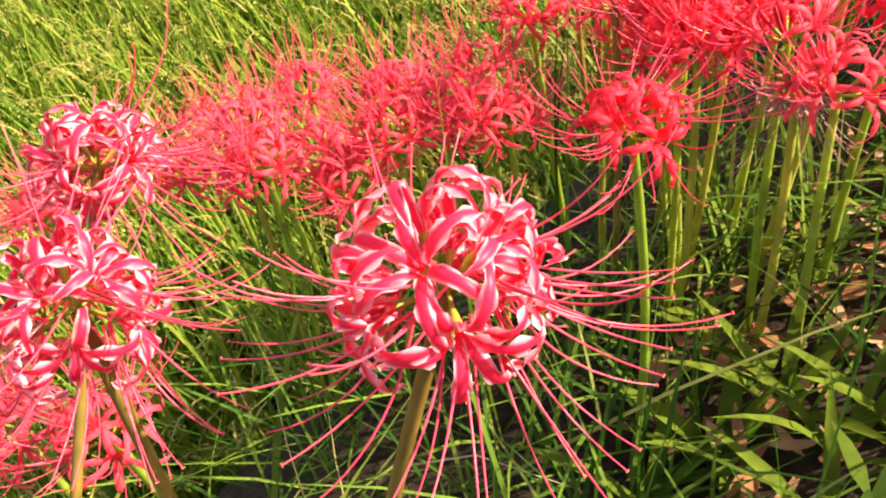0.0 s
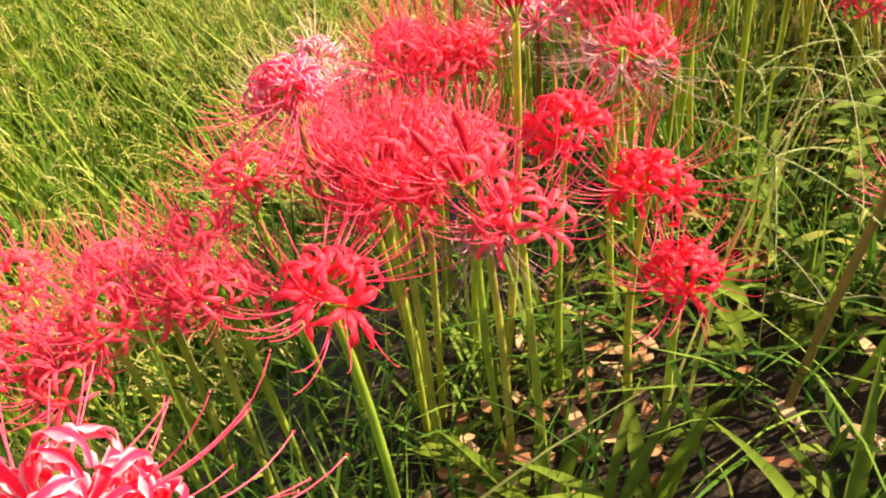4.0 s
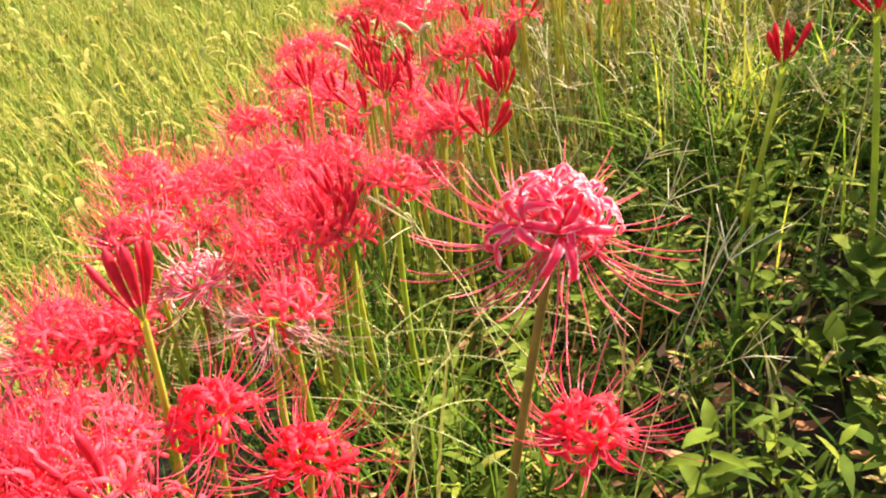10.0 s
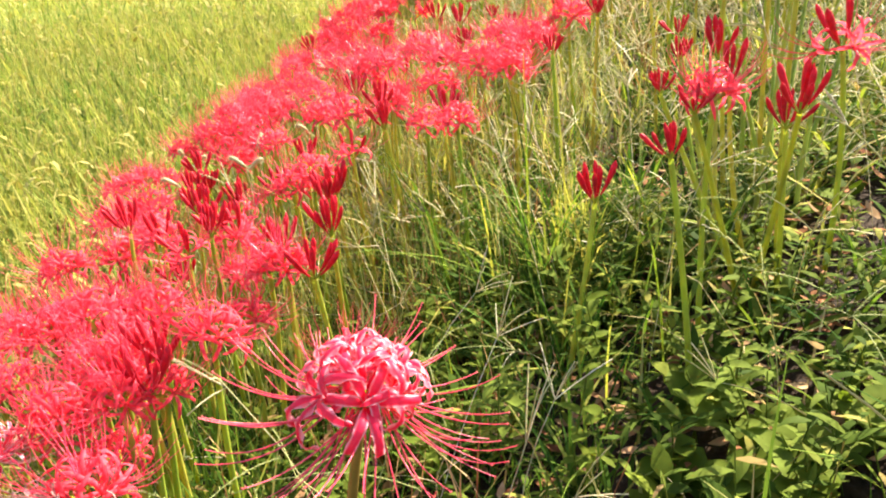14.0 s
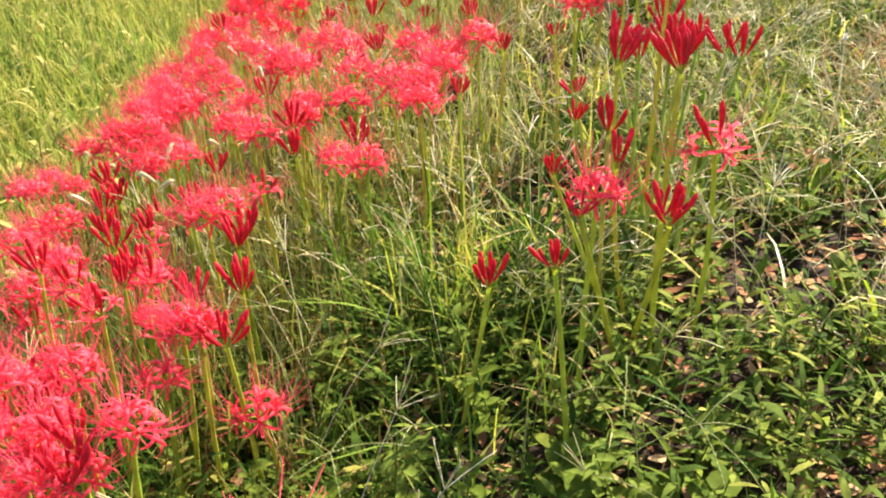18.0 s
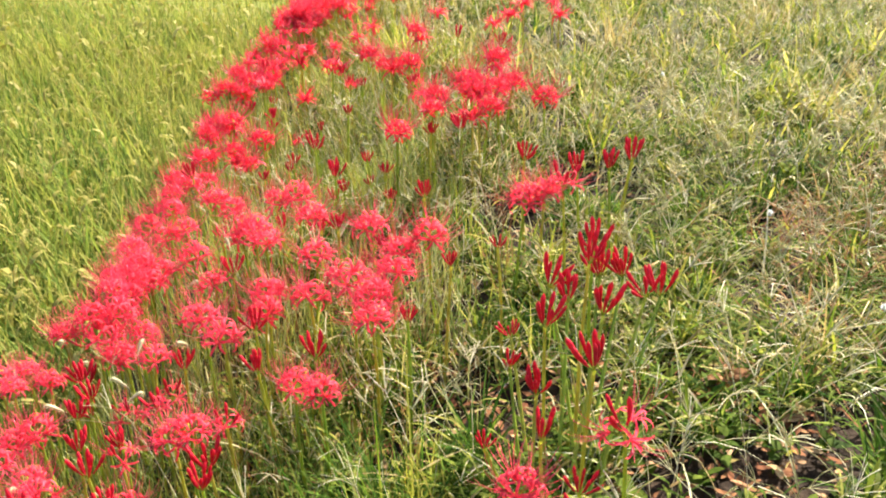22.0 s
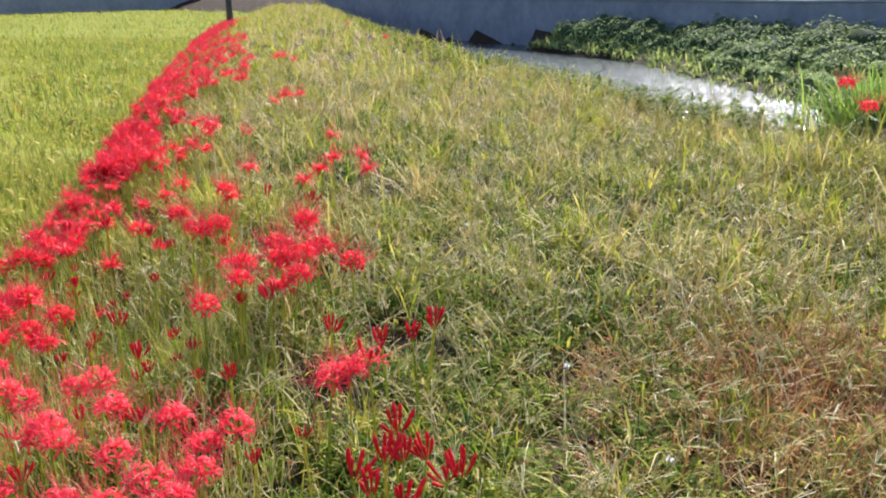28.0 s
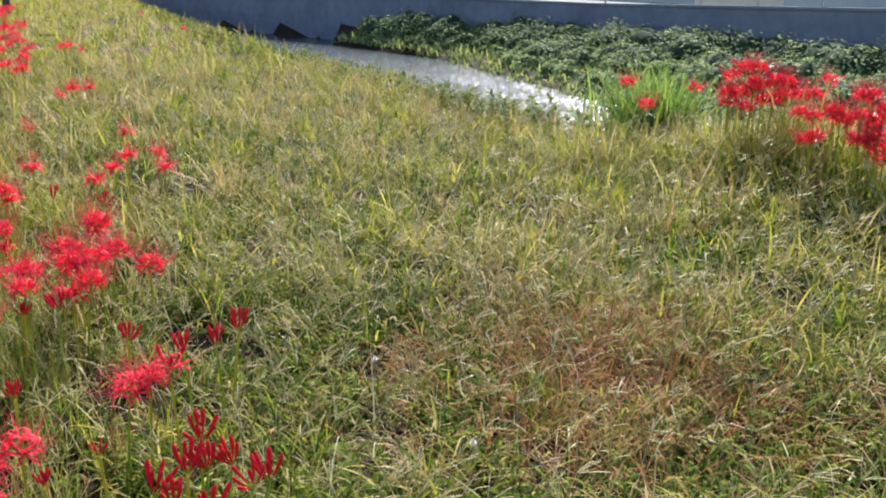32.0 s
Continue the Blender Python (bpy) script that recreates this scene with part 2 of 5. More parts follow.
SOIL = mineral("soil", (0.014, 0.008, 0.004), (0.055, 0.032, 0.016), 2.5, 0.95, 0.8, 0.03)
CONCRETE = mineral("old_concrete", (0.16, 0.17, 0.21), (0.25, 0.255, 0.30), 0.5, 0.9, 0.15, 0.02, 2.5)
PALE = mineral("pale_render", (0.55, 0.53, 0.48), (0.70, 0.68, 0.62), 0.6, 0.8, 0.1, 0.01, 10.0)
ASPHALT = mineral("lane_surface", (0.20, 0.20, 0.19), (0.30, 0.29, 0.27), 0.6, 0.9, 0.1, 0.01, 10.0)
STEEL = mineral("galvanised_rail", (0.34, 0.35, 0.36), (0.50, 0.50, 0.50), 3.0, 0.5, 0.05, 0.005)
POLE = mineral("dark_pole", (0.05, 0.045, 0.04), (0.10, 0.09, 0.08), 2.0, 0.8, 0.2, 0.01)

WATER, wnodes, wlinks = nodes_of("river_water")
wb = wnodes["Principled BSDF"]
wb.inputs["Base Color"].default_value = (0.035, 0.045, 0.045, 1)
wb.inputs["Roughness"].default_value, wb.inputs["IOR"].default_value = 0.17, 1.33
wtc, wnz, wnz2, wbp, wadd = (wnodes.new(k) for k in ("ShaderNodeNewGeometry", "ShaderNodeTexNoise", "ShaderNodeTexNoise", "ShaderNodeBump", "ShaderNodeMath"))
wnz.inputs["Scale"].default_value, wnz.inputs["Detail"].default_value = 4.0, 4.0
wnz2.inputs["Scale"].default_value = 0.7
wlinks.new(wtc.outputs["Position"], wnz.inputs["Vector"]), wlinks.new(wtc.outputs["Position"], wnz2.inputs["Vector"])
wlinks.new(wnz.outputs[0], wadd.inputs[0]), wlinks.new(wnz2.outputs[0], wadd.inputs[1])
wlinks.new(wadd.outputs[0], wbp.inputs["Height"])
wbp.inputs["Strength"].default_value, wbp.inputs["Distance"].default_value = 0.85, 0.09
wlinks.new(wbp.outputs[0], wb.inputs["Normal"])


# ---- mesh helpers ----
rng = np.random.default_rng(7)


def mesh_of(name, chunks, mats, smooth=True):
    """One mesh from chunks of (verts, quads, material index); a quad whose last two indices agree is a triangle."""
    vs, loops, starts, mi, nv, nl = [], [], [], [], 0, 0
    for v, q, k in chunks:
        v, q = np.asarray(v, float).reshape(-1, 3), np.asarray(q, int)
        vs.append(v)
        loops.append((q + nv).ravel())
        starts.append(nl + 4 * np.arange(len(q)))
        mi.append(np.full(len(q), k))
        nv, nl = nv + len(v), nl + 4 * len(q)
    me = bpy.data.meshes.new(name)
    vs, loops, starts, mi = np.concatenate(vs), np.concatenate(loops), np.concatenate(starts), np.concatenate(mi)
    me.vertices.add(len(vs))
    me.vertices.foreach_set("co", vs.astype(np.float32).ravel())
    me.loops.add(len(loops))
    me.loops.foreach_set("vertex_index", loops.astype(np.int32))
    me.polygons.add(len(starts))
    me.polygons.foreach_set("loop_start", starts.astype(np.int32))
    me.polygons.foreach_set("material_index", mi.astype(np.int32))
    me.polygons.foreach_set("use_smooth", np.full(len(starts), smooth))
    for m in mats:
        me.materials.append(m)
    me.update(calc_edges=True)
    return me


def unit(v):
    return v / np.maximum(np.linalg.norm(v, axis=-1, keepdims=True), 1e-9)


def ribbons(C, W, S, fold=0.0, N=None):
    """Ribbons along N centre lines C (n, k, 3) of half-width W (n, k), spread along S (n, k, 3). fold: how far the middle sinks along N."""
    n, k, _ = C.shape
    W = W[..., None]
    if fold:
        V = np.stack([C - S * W, C - N * W * fold, C + S * W], 2)
        i = np.arange(n * k).reshape(n, k)[:, :-1, None] * 3 + np.arange(2)
        Q = np.stack([i, i + 1, i + 4, i + 3], -1).reshape(-1, 4)
    else:
        V = np.stack([C - S * W, C + S * W], 2)
        i = np.arange(n * k).reshape(n, k)[:, :-1] * 2
        Q = np.stack([i, i + 1, i + 3, i + 2], -1).reshape(-1, 4)
    return V.reshape(-1, 3), Q


def tubes(C, R, sides=3):
    """Thin tubes along centre lines C (n, k, 3) of radius R (n, k)."""
    n, k, _ = C.shape
    T = unit(np.gradient(C, axis=1))
    up = np.where(np.abs(T[..., 2:3]) > 0.9, np.array([1.0, 0, 0]), np.array([0, 0, 1.0]))
    A = unit(np.cross(T, up))
    B = np.cross(T, A)
    a = np.arange(sides) * 2 * np.pi / sides
    V = C[:, :, None] + R[..., None, None] * (A[:, :, None] * np.cos(a)[:, None] + B[:, :, None] * np.sin(a)[:, None])
    i = np.arange(n * k).reshape(n, k)[:, :-1, None] * sides
    s, t = np.arange(sides), (np.arange(sides) + 1) % sides
    Q = np.stack([i + s, i + t, i + t + sides, i + s + sides], -1).reshape(-1, 4)
    return V.reshape(-1, 3), Q


def blades(P, length, width, lean, heading, droop=0.6, k=5, tip=0.05, leaf=False):
    """Grass blades rooted at P (n, 3): they rise, lean towards heading (radians) and bend over by droop."""
    n = len(P)
    t = np.linspace(0, 1, k)[None, :]
    L, D = np.asarray(length)[:, None], np.asarray(droop * np.ones(n))[:, None]
    ang = np.asarray(lean)[:, None] + D * t ** 1.6
    seg = L / (k - 1)
    out = np.concatenate([np.zeros((n, 1)), np.cumsum(np.sin(ang[:, 1:]) * seg, 1)], 1)
    up = np.concatenate([np.zeros((n, 1)), np.cumsum(np.cos(ang[:, 1:]) * seg, 1)], 1)
    h = np.asarray(heading)
    d = np.stack([np.cos(h), np.sin(h), 0 * h], -1)[:, None]
    C = P[:, None] + out[..., None] * d + up[..., None] * np.array([0, 0, 1.0])
    tw = rng.uniform(-0.6, 0.6, n)
    s = np.stack([-np.sin(h + tw), np.cos(h + tw), 0 * h], -1)[:, None] * np.ones((1, k, 1))
    W = np.asarray(width)[:, None] * np.clip(np.minimum(1.0, 0.55 + 2 * t) * (1 - t ** 2.2) + tip, 0.03, 1)
    if leaf:
        W = np.asarray(width)[:, None] * np.clip(np.sin(np.pi * np.clip(t * 0.96 + 0.04, 0, 1) ** 0.8), 0.06, 1)
    return ribbons(C, W * 0.5, s), C


def part(name, me, parent, label="", m=None):
    ob = new(name, me)
    ob.parent = parent
    if m is not None:
        ob.matrix_basis = m
    if label:
        tagged(ob, label)
    return ob


# ---- the lie of the land ----
def edge_y(x):
    """The foot line of the flower row, where the bank begins to drop to the rice."""
    x = np.asarray(x, float)
    return np.where(x < 40, 1.02 + 0.58 * x - 0.0018 * np.clip(x, 0, 40) ** 2, 21.34 + 0.436 * (x - 40))


def wall_y(x):
    x = np.asarray(x, float)
    return -13.4 + 0.74 * (x - 27.4) + 0.56 * np.clip(x - 38, 0, None)


PROFILE = ((-60, -1.28), (-0.8, -1.28), (-0.4, -0.95), (0.0, -0.47), (0.4, -0.38), (0.55, -0.34), (1.1, -0.21), (1.45, -0.09), (1.9, -0.01), (2.5, 0.03),
           (6.8, 0.05), (7.6, -0.12), (10.2, -2.0), (12.0, -2.4), (400, -2.4))


def ground_z(x, y):
    x, y = np.asarray(x, float), np.asarray(y, float)
    d = edge_y(x) - y
    # near the flowers by the river the bank is broader
    d = np.where(d > 6.0, np.maximum(6.0, d - np.interp(x, (5.5, 8.8, 9.6, 10.6, 12, 16, 20, 24, 28, 45, 70), (9.0, 6.0, 2.4, 0.9, 0.6, 0.3, 0.2, 0.1, -0.2, -1.0, -1.5))), d)
    z = np.interp(d, [a for a, _ in PROFILE], [b for _, b in PROFILE])
    z = z + 0.03 * np.sin(2.1 * x + 0.7 * y) * np.sin(1.7 * y - 0.6 * x) * (d > -0.5)
    z = z + 0.40 * np.exp(-((x - 7.6) / 1.3) ** 2 - ((y + 3.1) / 1.1) ** 2)
    e = (y - wall_y(x)) * 0.80
    wide = np.where(x < 44, np.clip(9.0 - (x - 24.7) * 0.31, 2.0, 9.0), np.clip(3.0 - (x - 44) * 1.6, -1.45, 3.0))
    far = np.interp(np.clip((wide + 1.5 - e) / (wide + 1.5), 0, 1), (0, 0.25, 1), (-2.4, -1.5, -0.75))
    z = np.where((e < wide + 1.5) & (x > 5), far, z)
    return np.where((e < -2.5) & (x > 0), 0.55, z)


def spread(a, b, n, near, power):
    """Grid lines from a to b, closest together round near."""
    t = np.linspace(-1, 1, n)
    s = np.sign(t) * np.abs(t) ** power
    return np.where(s < 0, near + (near - a) * s, near + (b - near) * s)


gx, gy = spread(-700, 1500, 260, 2.0, 3.2), spread(-1200, 1200, 300, 0.8, 3.2)
GX, GY = np.meshgrid(gx, gy, indexing="ij")
GZ = ground_z(GX, GY)
gi = np.arange(GX.size).reshape(GX.shape)
quads = np.stack([gi[:-1, :-1], gi[1:, :-1], gi[1:, 1:], gi[:-1, 1:]], -1).reshape(-1, 4)
ground = new("ground", mesh_of("ground", [(np.stack([GX, GY, GZ], -1), quads, 0)], [SOIL]))
tagged(ground, "dark damp soil of the river bank and the rice paddy", "ground", kind="structure")

water = new("water", mesh_of("water", [([(-120, -160, -1.7), (300, -160, -1.7), (300, 170, -1.7), (-120, 170, -1.7)], [(0, 1, 2, 3)], 0)], [WATER]))
tagged(water, "rippled shallow river glittering in the sun below the bank", "river", kind="structure")


# ---- far side: retaining wall, railing, road, houses ----
def bm_box(bm, x0, y0, z0, x1, y1, z1, bevel=0.0):
    r = bmesh.ops.create_cube(bm, size=1.0, matrix=Matrix.Translation(((x0 + x1) / 2, (y0 + y1) / 2, (z0 + z1) / 2)) @ Matrix.Diagonal((x1 - x0, y1 - y0, z1 - z0, 1)))
    if bevel:
        edges = list({e for v in r["verts"] for e in v.link_edges})
        bmesh.ops.bevel(bm, geom=edges, offset=bevel, segments=2, affect="EDGES", profile=0.5)


def from_bm(name, bm, mat):
    me = bpy.data.meshes.new(name)
    bm.to_mesh(me)
    bm.free()
    me.materials.append(mat)
    return me


WALL_TURN = math.degrees(math.atan(0.74))
# the lane climbs gently along the wall
wall_at = pose(27.4, -13.4, 0.32, 0, 1.4, WALL_TURN)
bend_at = pose(38.0, float(wall_y(38.0)), 0, 0, 0, math.degrees(math.atan(1.30)))
bm = bmesh.new()
bm_box(bm, -0.03, -0.03, 0, 0.03, 0.03, 0.95, 0.006)
post_me = from_bm("post", bm, STEEL)
for at, x0, x1, name in ((wall_at, -60, 13.2, "retaining_wall"), (bend_at, 0.02, 39, "retaining_wall_bend")):
    bm = bmesh.new()
    bm_box(bm, x0, -0.35, -2.6, x1, 0.0, 0.76)
    bm_box(bm, x0, -0.45, 0.763, x1, 0.06, 0.88, 0.02)
    wall = new(name, from_bm(name, bm, CONCRETE))
    wall.matrix_basis = at
    tagged(wall, "long weathered grey concrete retaining wall above the river", "wall", kind="structure")
    rail = new("railing")
    rail.matrix_basis = at
    tagged(rail, "galvanised steel guard railing on top of the river wall", "railing", "railings on the river wall")
    for i in range(int(min(x1 - x0, 60) // 2.5)):
        part("post", post_me, rail, "", pose(x1 - 0.6 - 2.5 * i, -0.2, 0.88))
    for z in (1.22, 1.76):
        bm = bmesh.new()
        bm_box(bm, max(x0, x1 - 60), -0.225, z, x1, -0.175, z + 0.05, 0.008)
        part("rail", from_bm("rail", bm, STEEL), rail)
    bm = bmesh.new()
    bm_box(bm, x0, -9, 0.6, x1, -0.46, 0.8)
    road = new("road", from_bm("road", bm, ASPHALT))
    road.matrix_basis = at
    tagged(road, "grey sunlit lane behind the river wall", "road", kind="structure")


def house(x, y, wide, deep, high, seed):
    """A plain house front behind the lane."""
    r = random.Random(seed)
    e = new("house")
    e.matrix_basis = wall_at @ pose(x, y, 0.7)
    tagged(e, "pale rendered house with dark windows behind the lane", "house", "houses behind the river wall")
    b = bmesh.new()
    bm_box(b, 0, -deep, 0, wide, 0, high, 0.03)
    part("wall", from_bm("wall", b, PALE), e)
    b = bmesh.new()
    vs = [b.verts.new(p) for p in ((-0.5, -deep - 0.4, high), (wide + 0.5, -deep - 0.4, high), (wide + 0.5, 0.5, high), (-0.5, 0.5, high), (-0.5, -deep / 2, high + 1.8), (wide + 0.5, -deep / 2, high + 1.8))]
    for f in ((0, 1, 5, 4), (2, 3, 4, 5), (0, 4, 3), (1, 2, 5), (0, 3, 2, 1)):
        b.faces.new([vs[i] for i in f])
    part("roof", from_bm("roof", b, POLE), e)
    n = int(wide // 2.2)
    for i in range(n):
        for z in (0.9, 3.6):
            b = bmesh.new()
            bm_box(b, 0.6 + 2.2 * i, 0.004, z, 1.9 + 2.2 * i, 0.06, z + 1.2, 0.01)
            w = part("window", from_bm("window", b, STEEL), e)
            b = bmesh.new()
            bm_box(b, 0.68 + 2.2 * i, 0.064, z + 0.08, 1.82 + 2.2 * i, 0.072, z + 1.12)
            part("pane", from_bm("pane", b, POLE), w)


for i, (x, w) in enumerate(((-48, 12), (-32, 10), (-14, 11), (2, 9), (17, 13), (36, 10))):
    house(x, -10.5 - (i % 3), w, 8, 5.6, i)

bm = bmesh.new()
bm_box(bm, -70, -1.0, -1.6, 70, 1.0, 2.6, 0.05)
bank_wall = new("far_embankment", from_bm("far_embankment", bm, CONCRETE))
bank_wall.matrix_basis = pose(74, 58, 0, 0, 0, -36)
tagged(bank_wall, "dark embankment wall closing the far end of the paddy", "wall", kind="structure")

bm = bmesh.new()
bmesh.ops.create_cone(bm, cap_ends=True, segments=14, radius1=0.16, radius2=0.11, depth=9.0, matrix=Matrix.Translation((0, 0, 4.5)))
pole = new("utility_pole", from_bm("utility_pole", bm, POLE))
pole.location = (37.0, 19.6, -0.3)
tagged(pole, "dark slender utility pole at the end of the flower row", "pole")


# ---- rice ----
def rice_zone(n, x0, x1, d0, d1):
    """n rooting points on the paddy between x0 and x1, d0 to d1 metres out from the foot of the bank."""
    x = x0 + (x1 - x0) * rng.uniform(0, 1, n) ** 1.25
    y = edge_y(x) + d0 + (d1 - d0) * rng.uniform(0, 1, n) ** 1.5
    return np.stack([x, y, np.full(n, -1.30)], -1)


def rice_mesh(n, x0, x1, d0, d1, width, ears, k):
    P = rice_zone(n, x0, x1, d0, d1)
    hill = P.copy()
    hill[:, :2] = np.round(P[:, :2] / 0.22) * 0.22 + rng.normal(0, 0.03, (n, 2))
    hi = rng.uniform(0.72, 0.98, n)
    (v, q), _ = blades(hill, hi, rng.uniform(0.7, 1.3, n) * width, rng.uniform(0.0, 0.25, n), rng.uniform(0, 6.283, n), rng.uniform(0.1, 1.0, n), k)
    out = [(v, q, 0)]
    if ears:
        j = rng.integers(0, n, ears)
        # ripening ears: they arch over and hang, thick with grains
        base = hill[j] + np.stack([rng.normal(0, 0.03, ears), rng.normal(0, 0.03, ears), rng.uniform(0.62, 0.74, ears)], -1)
        (v, q), C = blades(base, rng.uniform(0.16, 0.24, ears), np.full(ears, width * (0.28 if k > 4 else 0.9)), rng.uniform(0.2, 0.6, ears), rng.uniform(0, 6.283, ears), rng.uniform(1.3, 2.4, ears), 6, 0.4)
        out.append((v, q, 1))
        if k > 4:
            u = rng.uniform(0, 1, (ears, 4, 7, 1))
            g = (C[:, 1:5, None] * (1 - u) + C[:, 2:6, None] * u).reshape(-1, 3) + rng.normal(0, 0.0075, (ears * 28, 3)) - np.array([0, 0, 0.006])
            d = unit(rng.normal(0, 0.5, g.shape) + np.array([0, 0, -0.8])) * 0.010
            s = unit(np.cross(d, rng.normal(0, 1, g.shape))) * 0.0027
            gv = np.stack([g, g + d * 0.5 + s, g + d, g + d * 0.5 - s], 1)
            out.append((gv, np.arange(len(g) * 4).reshape(-1, 4), 1))
    return out


rice = new("rice_plants", mesh_of("rice_plants", rice_mesh(29000, 0.5, 10, 0.10, 8, 0.0205, 4600, 5), [RICE, RICE_EAR]))
tagged(rice, "ripening yellow-green rice plants standing in the paddy", "rice", kind="stuff")
rice_edge = new("rice_plants", mesh_of("rice_plants", rice_mesh(12000, -2.8, 1.5, 0.10, 6.0, 0.015, 2900, 5), [RICE_GREEN, RICE_EAR]))
tagged(rice_edge, "green rice with golden hanging ears at the paddy edge", "rice", kind="stuff")
rice_back = new("rice_plants", mesh_of("rice_plants", rice_mesh(14000, -2.7, -14, 0.10, 14, 0.032, 1500, 4), [RICE, RICE_EAR]))
tagged(rice_back, "yellow-green rice standing along the near end of the paddy", "rice", kind="stuff")
rice_mid = new("rice_plants", mesh_of("rice_plants", rice_mesh(38000, 1, 36, 0.15, 26, 0.034, 6000, 4), [RICE, RICE_EAR]))
tagged(rice_mid, "yellow-green rice standing farther out in the paddy", "rice", kind="stuff")
# far rice: leaf tips over a closed canopy
cx, cy = np.meshgrid(np.linspace(9, 150, 190), np.linspace(0.5, 100, 160), indexing="ij")
cz = -0.80 + 0.10 * np.sin(cx * 7.1 + cy * 3.3) * np.sin(cy * 6.7) + rng.normal(0, 0.05, cx.shape)
ci = np.arange(cx.size).reshape(cx.shape)
canopy = (np.stack([cx, edge_y(cx) + cy, cz], -1), np.stack([ci[:-1, :-1], ci[1:, :-1], ci[1:, 1:], ci[:-1, 1:]], -1).reshape(-1, 4), 0)
rice_far = new("rice_plants", mesh_of("rice_plants", rice_mesh(56000, 7, 140, 0.3, 95, 0.07, 9000, 3) + [canopy], [RICE, RICE_EAR]))
tagged(rice_far, "distant yellow-green rice of the paddy", "rice", kind="stuff")


# ---- grass and weeds of the bank ----
def bank_points(n, x0, x1, d0, d1, clump=0):
    x = rng.uniform(x0, x1, n)
    d = rng.uniform(d0, d1, n)
    if clump:
        # plants gather round tussocks, with bare ground between
        c = rng.integers(0, max(n // clump, 1), n)
        wide = 0.03 + 0.002 * clump
        x, d = x[c] + rng.normal(0, wide, n), d[c] + rng.normal(0, wide, n)
    bare = ((x < 1.7) & (d > 1.15) & (rng.uniform(0, 1, n) < 0.40)) | ((x < 0.8) & (d > 0.75) & (rng.uniform(0, 1, n) < 0.65))
    x, d = x[~bare], d[~bare]
    y = edge_y(x) - d
    return np.stack([x, y, ground_z(x, y) - 0.01], -1)


def patchy(P, share=0.12):
    """Thin the points out where the soil shows between the weeds."""
    x, y = P[:, 0], P[:, 1]
    v = np.sin(5.3 * x + 1.1 * y + 1.7 * np.sin(2.1 * y)) * np.sin(4.7 * y - 1.9 * x + 1.3 * np.sin(2.7 * x))
    return P[(v > -0.12) | (rng.uniform(0, 1, len(P)) < share)]


def bank_grass(n, x0, x1, d0, d1, lo, hi, width, k, droop=(0.2, 1.6), mat=0, clump=16):
    P = bank_points(n, x0, x1, d0, d1, clump)
    if 1 < x0 < 4:
        P = patchy(P)
    n = len(P)
    # grass grows in tufts of uneven height
    tuft = 0.45 + 1.15 * np.clip(0.5 + 0.5 * np.sin(3.1 * P[:, 0] + 1.3) * np.sin(2.7 * P[:, 1] - 0.4) + 0.35 * np.sin(7.3 * P[:, 0] - 5.9 * P[:, 1]), 0.1, 1)
    L = rng.uniform(lo, hi, n) * tuft
    L = L * (0.62 + 0.7 * np.abs(np.sin(13.7 * np.round(P[:, 0] * 4) + 7.1 * np.round(P[:, 1] * 4))))
    (v, q), _ = blades(P, L, rng.uniform(0.6, 1.4, n) * width, rng.uniform(0, 1.0, n), rng.uniform(0, 6.283, n), rng.uniform(*droop, n), k)
    return v, q, mat


def sprigs(n, x0, x1, d0, d1, high, leaves, long, wide, mat=0, P=None):
    """Leafy weeds: short stems with leaves all round them."""
    P = bank_points(n, x0, x1, d0, d1) if P is None else P
    n = len(P)
    H = rng.uniform(0.4, 1.0, n) * high
    at = np.repeat(np.arange(n), leaves)
    f = np.tile(np.linspace(0.25, 1.0, leaves), n)
    lean = rng.uniform(-0.35, 0.35, (n, 2))
    root = P[at] + np.stack([lean[at, 0] * H[at] * f, lean[at, 1] * H[at] * f, H[at] * f], -1)
    hd = np.tile(np.arange(leaves) * 2.4, n) + np.repeat(rng.uniform(0, 6.28, n), leaves)
    m = len(at)
    size = np.repeat(rng.uniform(0.6, 1.25, n), leaves) * rng.uniform(0.7, 1.2, m)
    (v, q), _ = blades(root, size * long, size * wide, rng.uniform(0.7, 1.35, m), hd, rng.uniform(0.1, 1.0, m), 4, leaf=True)
    top = P + np.stack([lean[:, 0] * H, lean[:, 1] * H, H], -1)
    sv, sq = tubes(np.stack([P, (P + top) / 2, top], 1), np.full((n, 3), 0.0012), 3)
    return [(v, q, mat), (sv, sq, mat)]


def stalks(n, x0, x1, d0, d1, lo, hi, thick, fingers):
    """Crab-grass stalks with a spray of thin fingers at the tip."""
    P = bank_points(n, x0, x1, d0, d1)
    n = len(P)
    h = rng.uniform(0, 6.283, n)
    (_, _), C = blades(P, rng.uniform(lo, hi, n), np.full(n, 0.002), rng.uniform(0.05, 0.75, n), h, rng.uniform(0.1, 0.7, n), 6)
    v, q = tubes(C, np.full((n, 6), thick), 3)
    m = n * fingers
    tip = np.repeat(C[:, -1], fingers, 0)
    (_, _), F = blades(tip, rng.uniform(0.05, 0.10, m), np.full(m, 0.002), rng.uniform(0.3, 1.3, m), np.repeat(h, fingers) + rng.uniform(-1.5, 1.5, m), rng.uniform(0, 0.5, m), 4)
    fv, fq = tubes(F, np.full((m, 4), thick * 1.15), 3)
    return [(v, q, 0), (fv, fq, 0)]


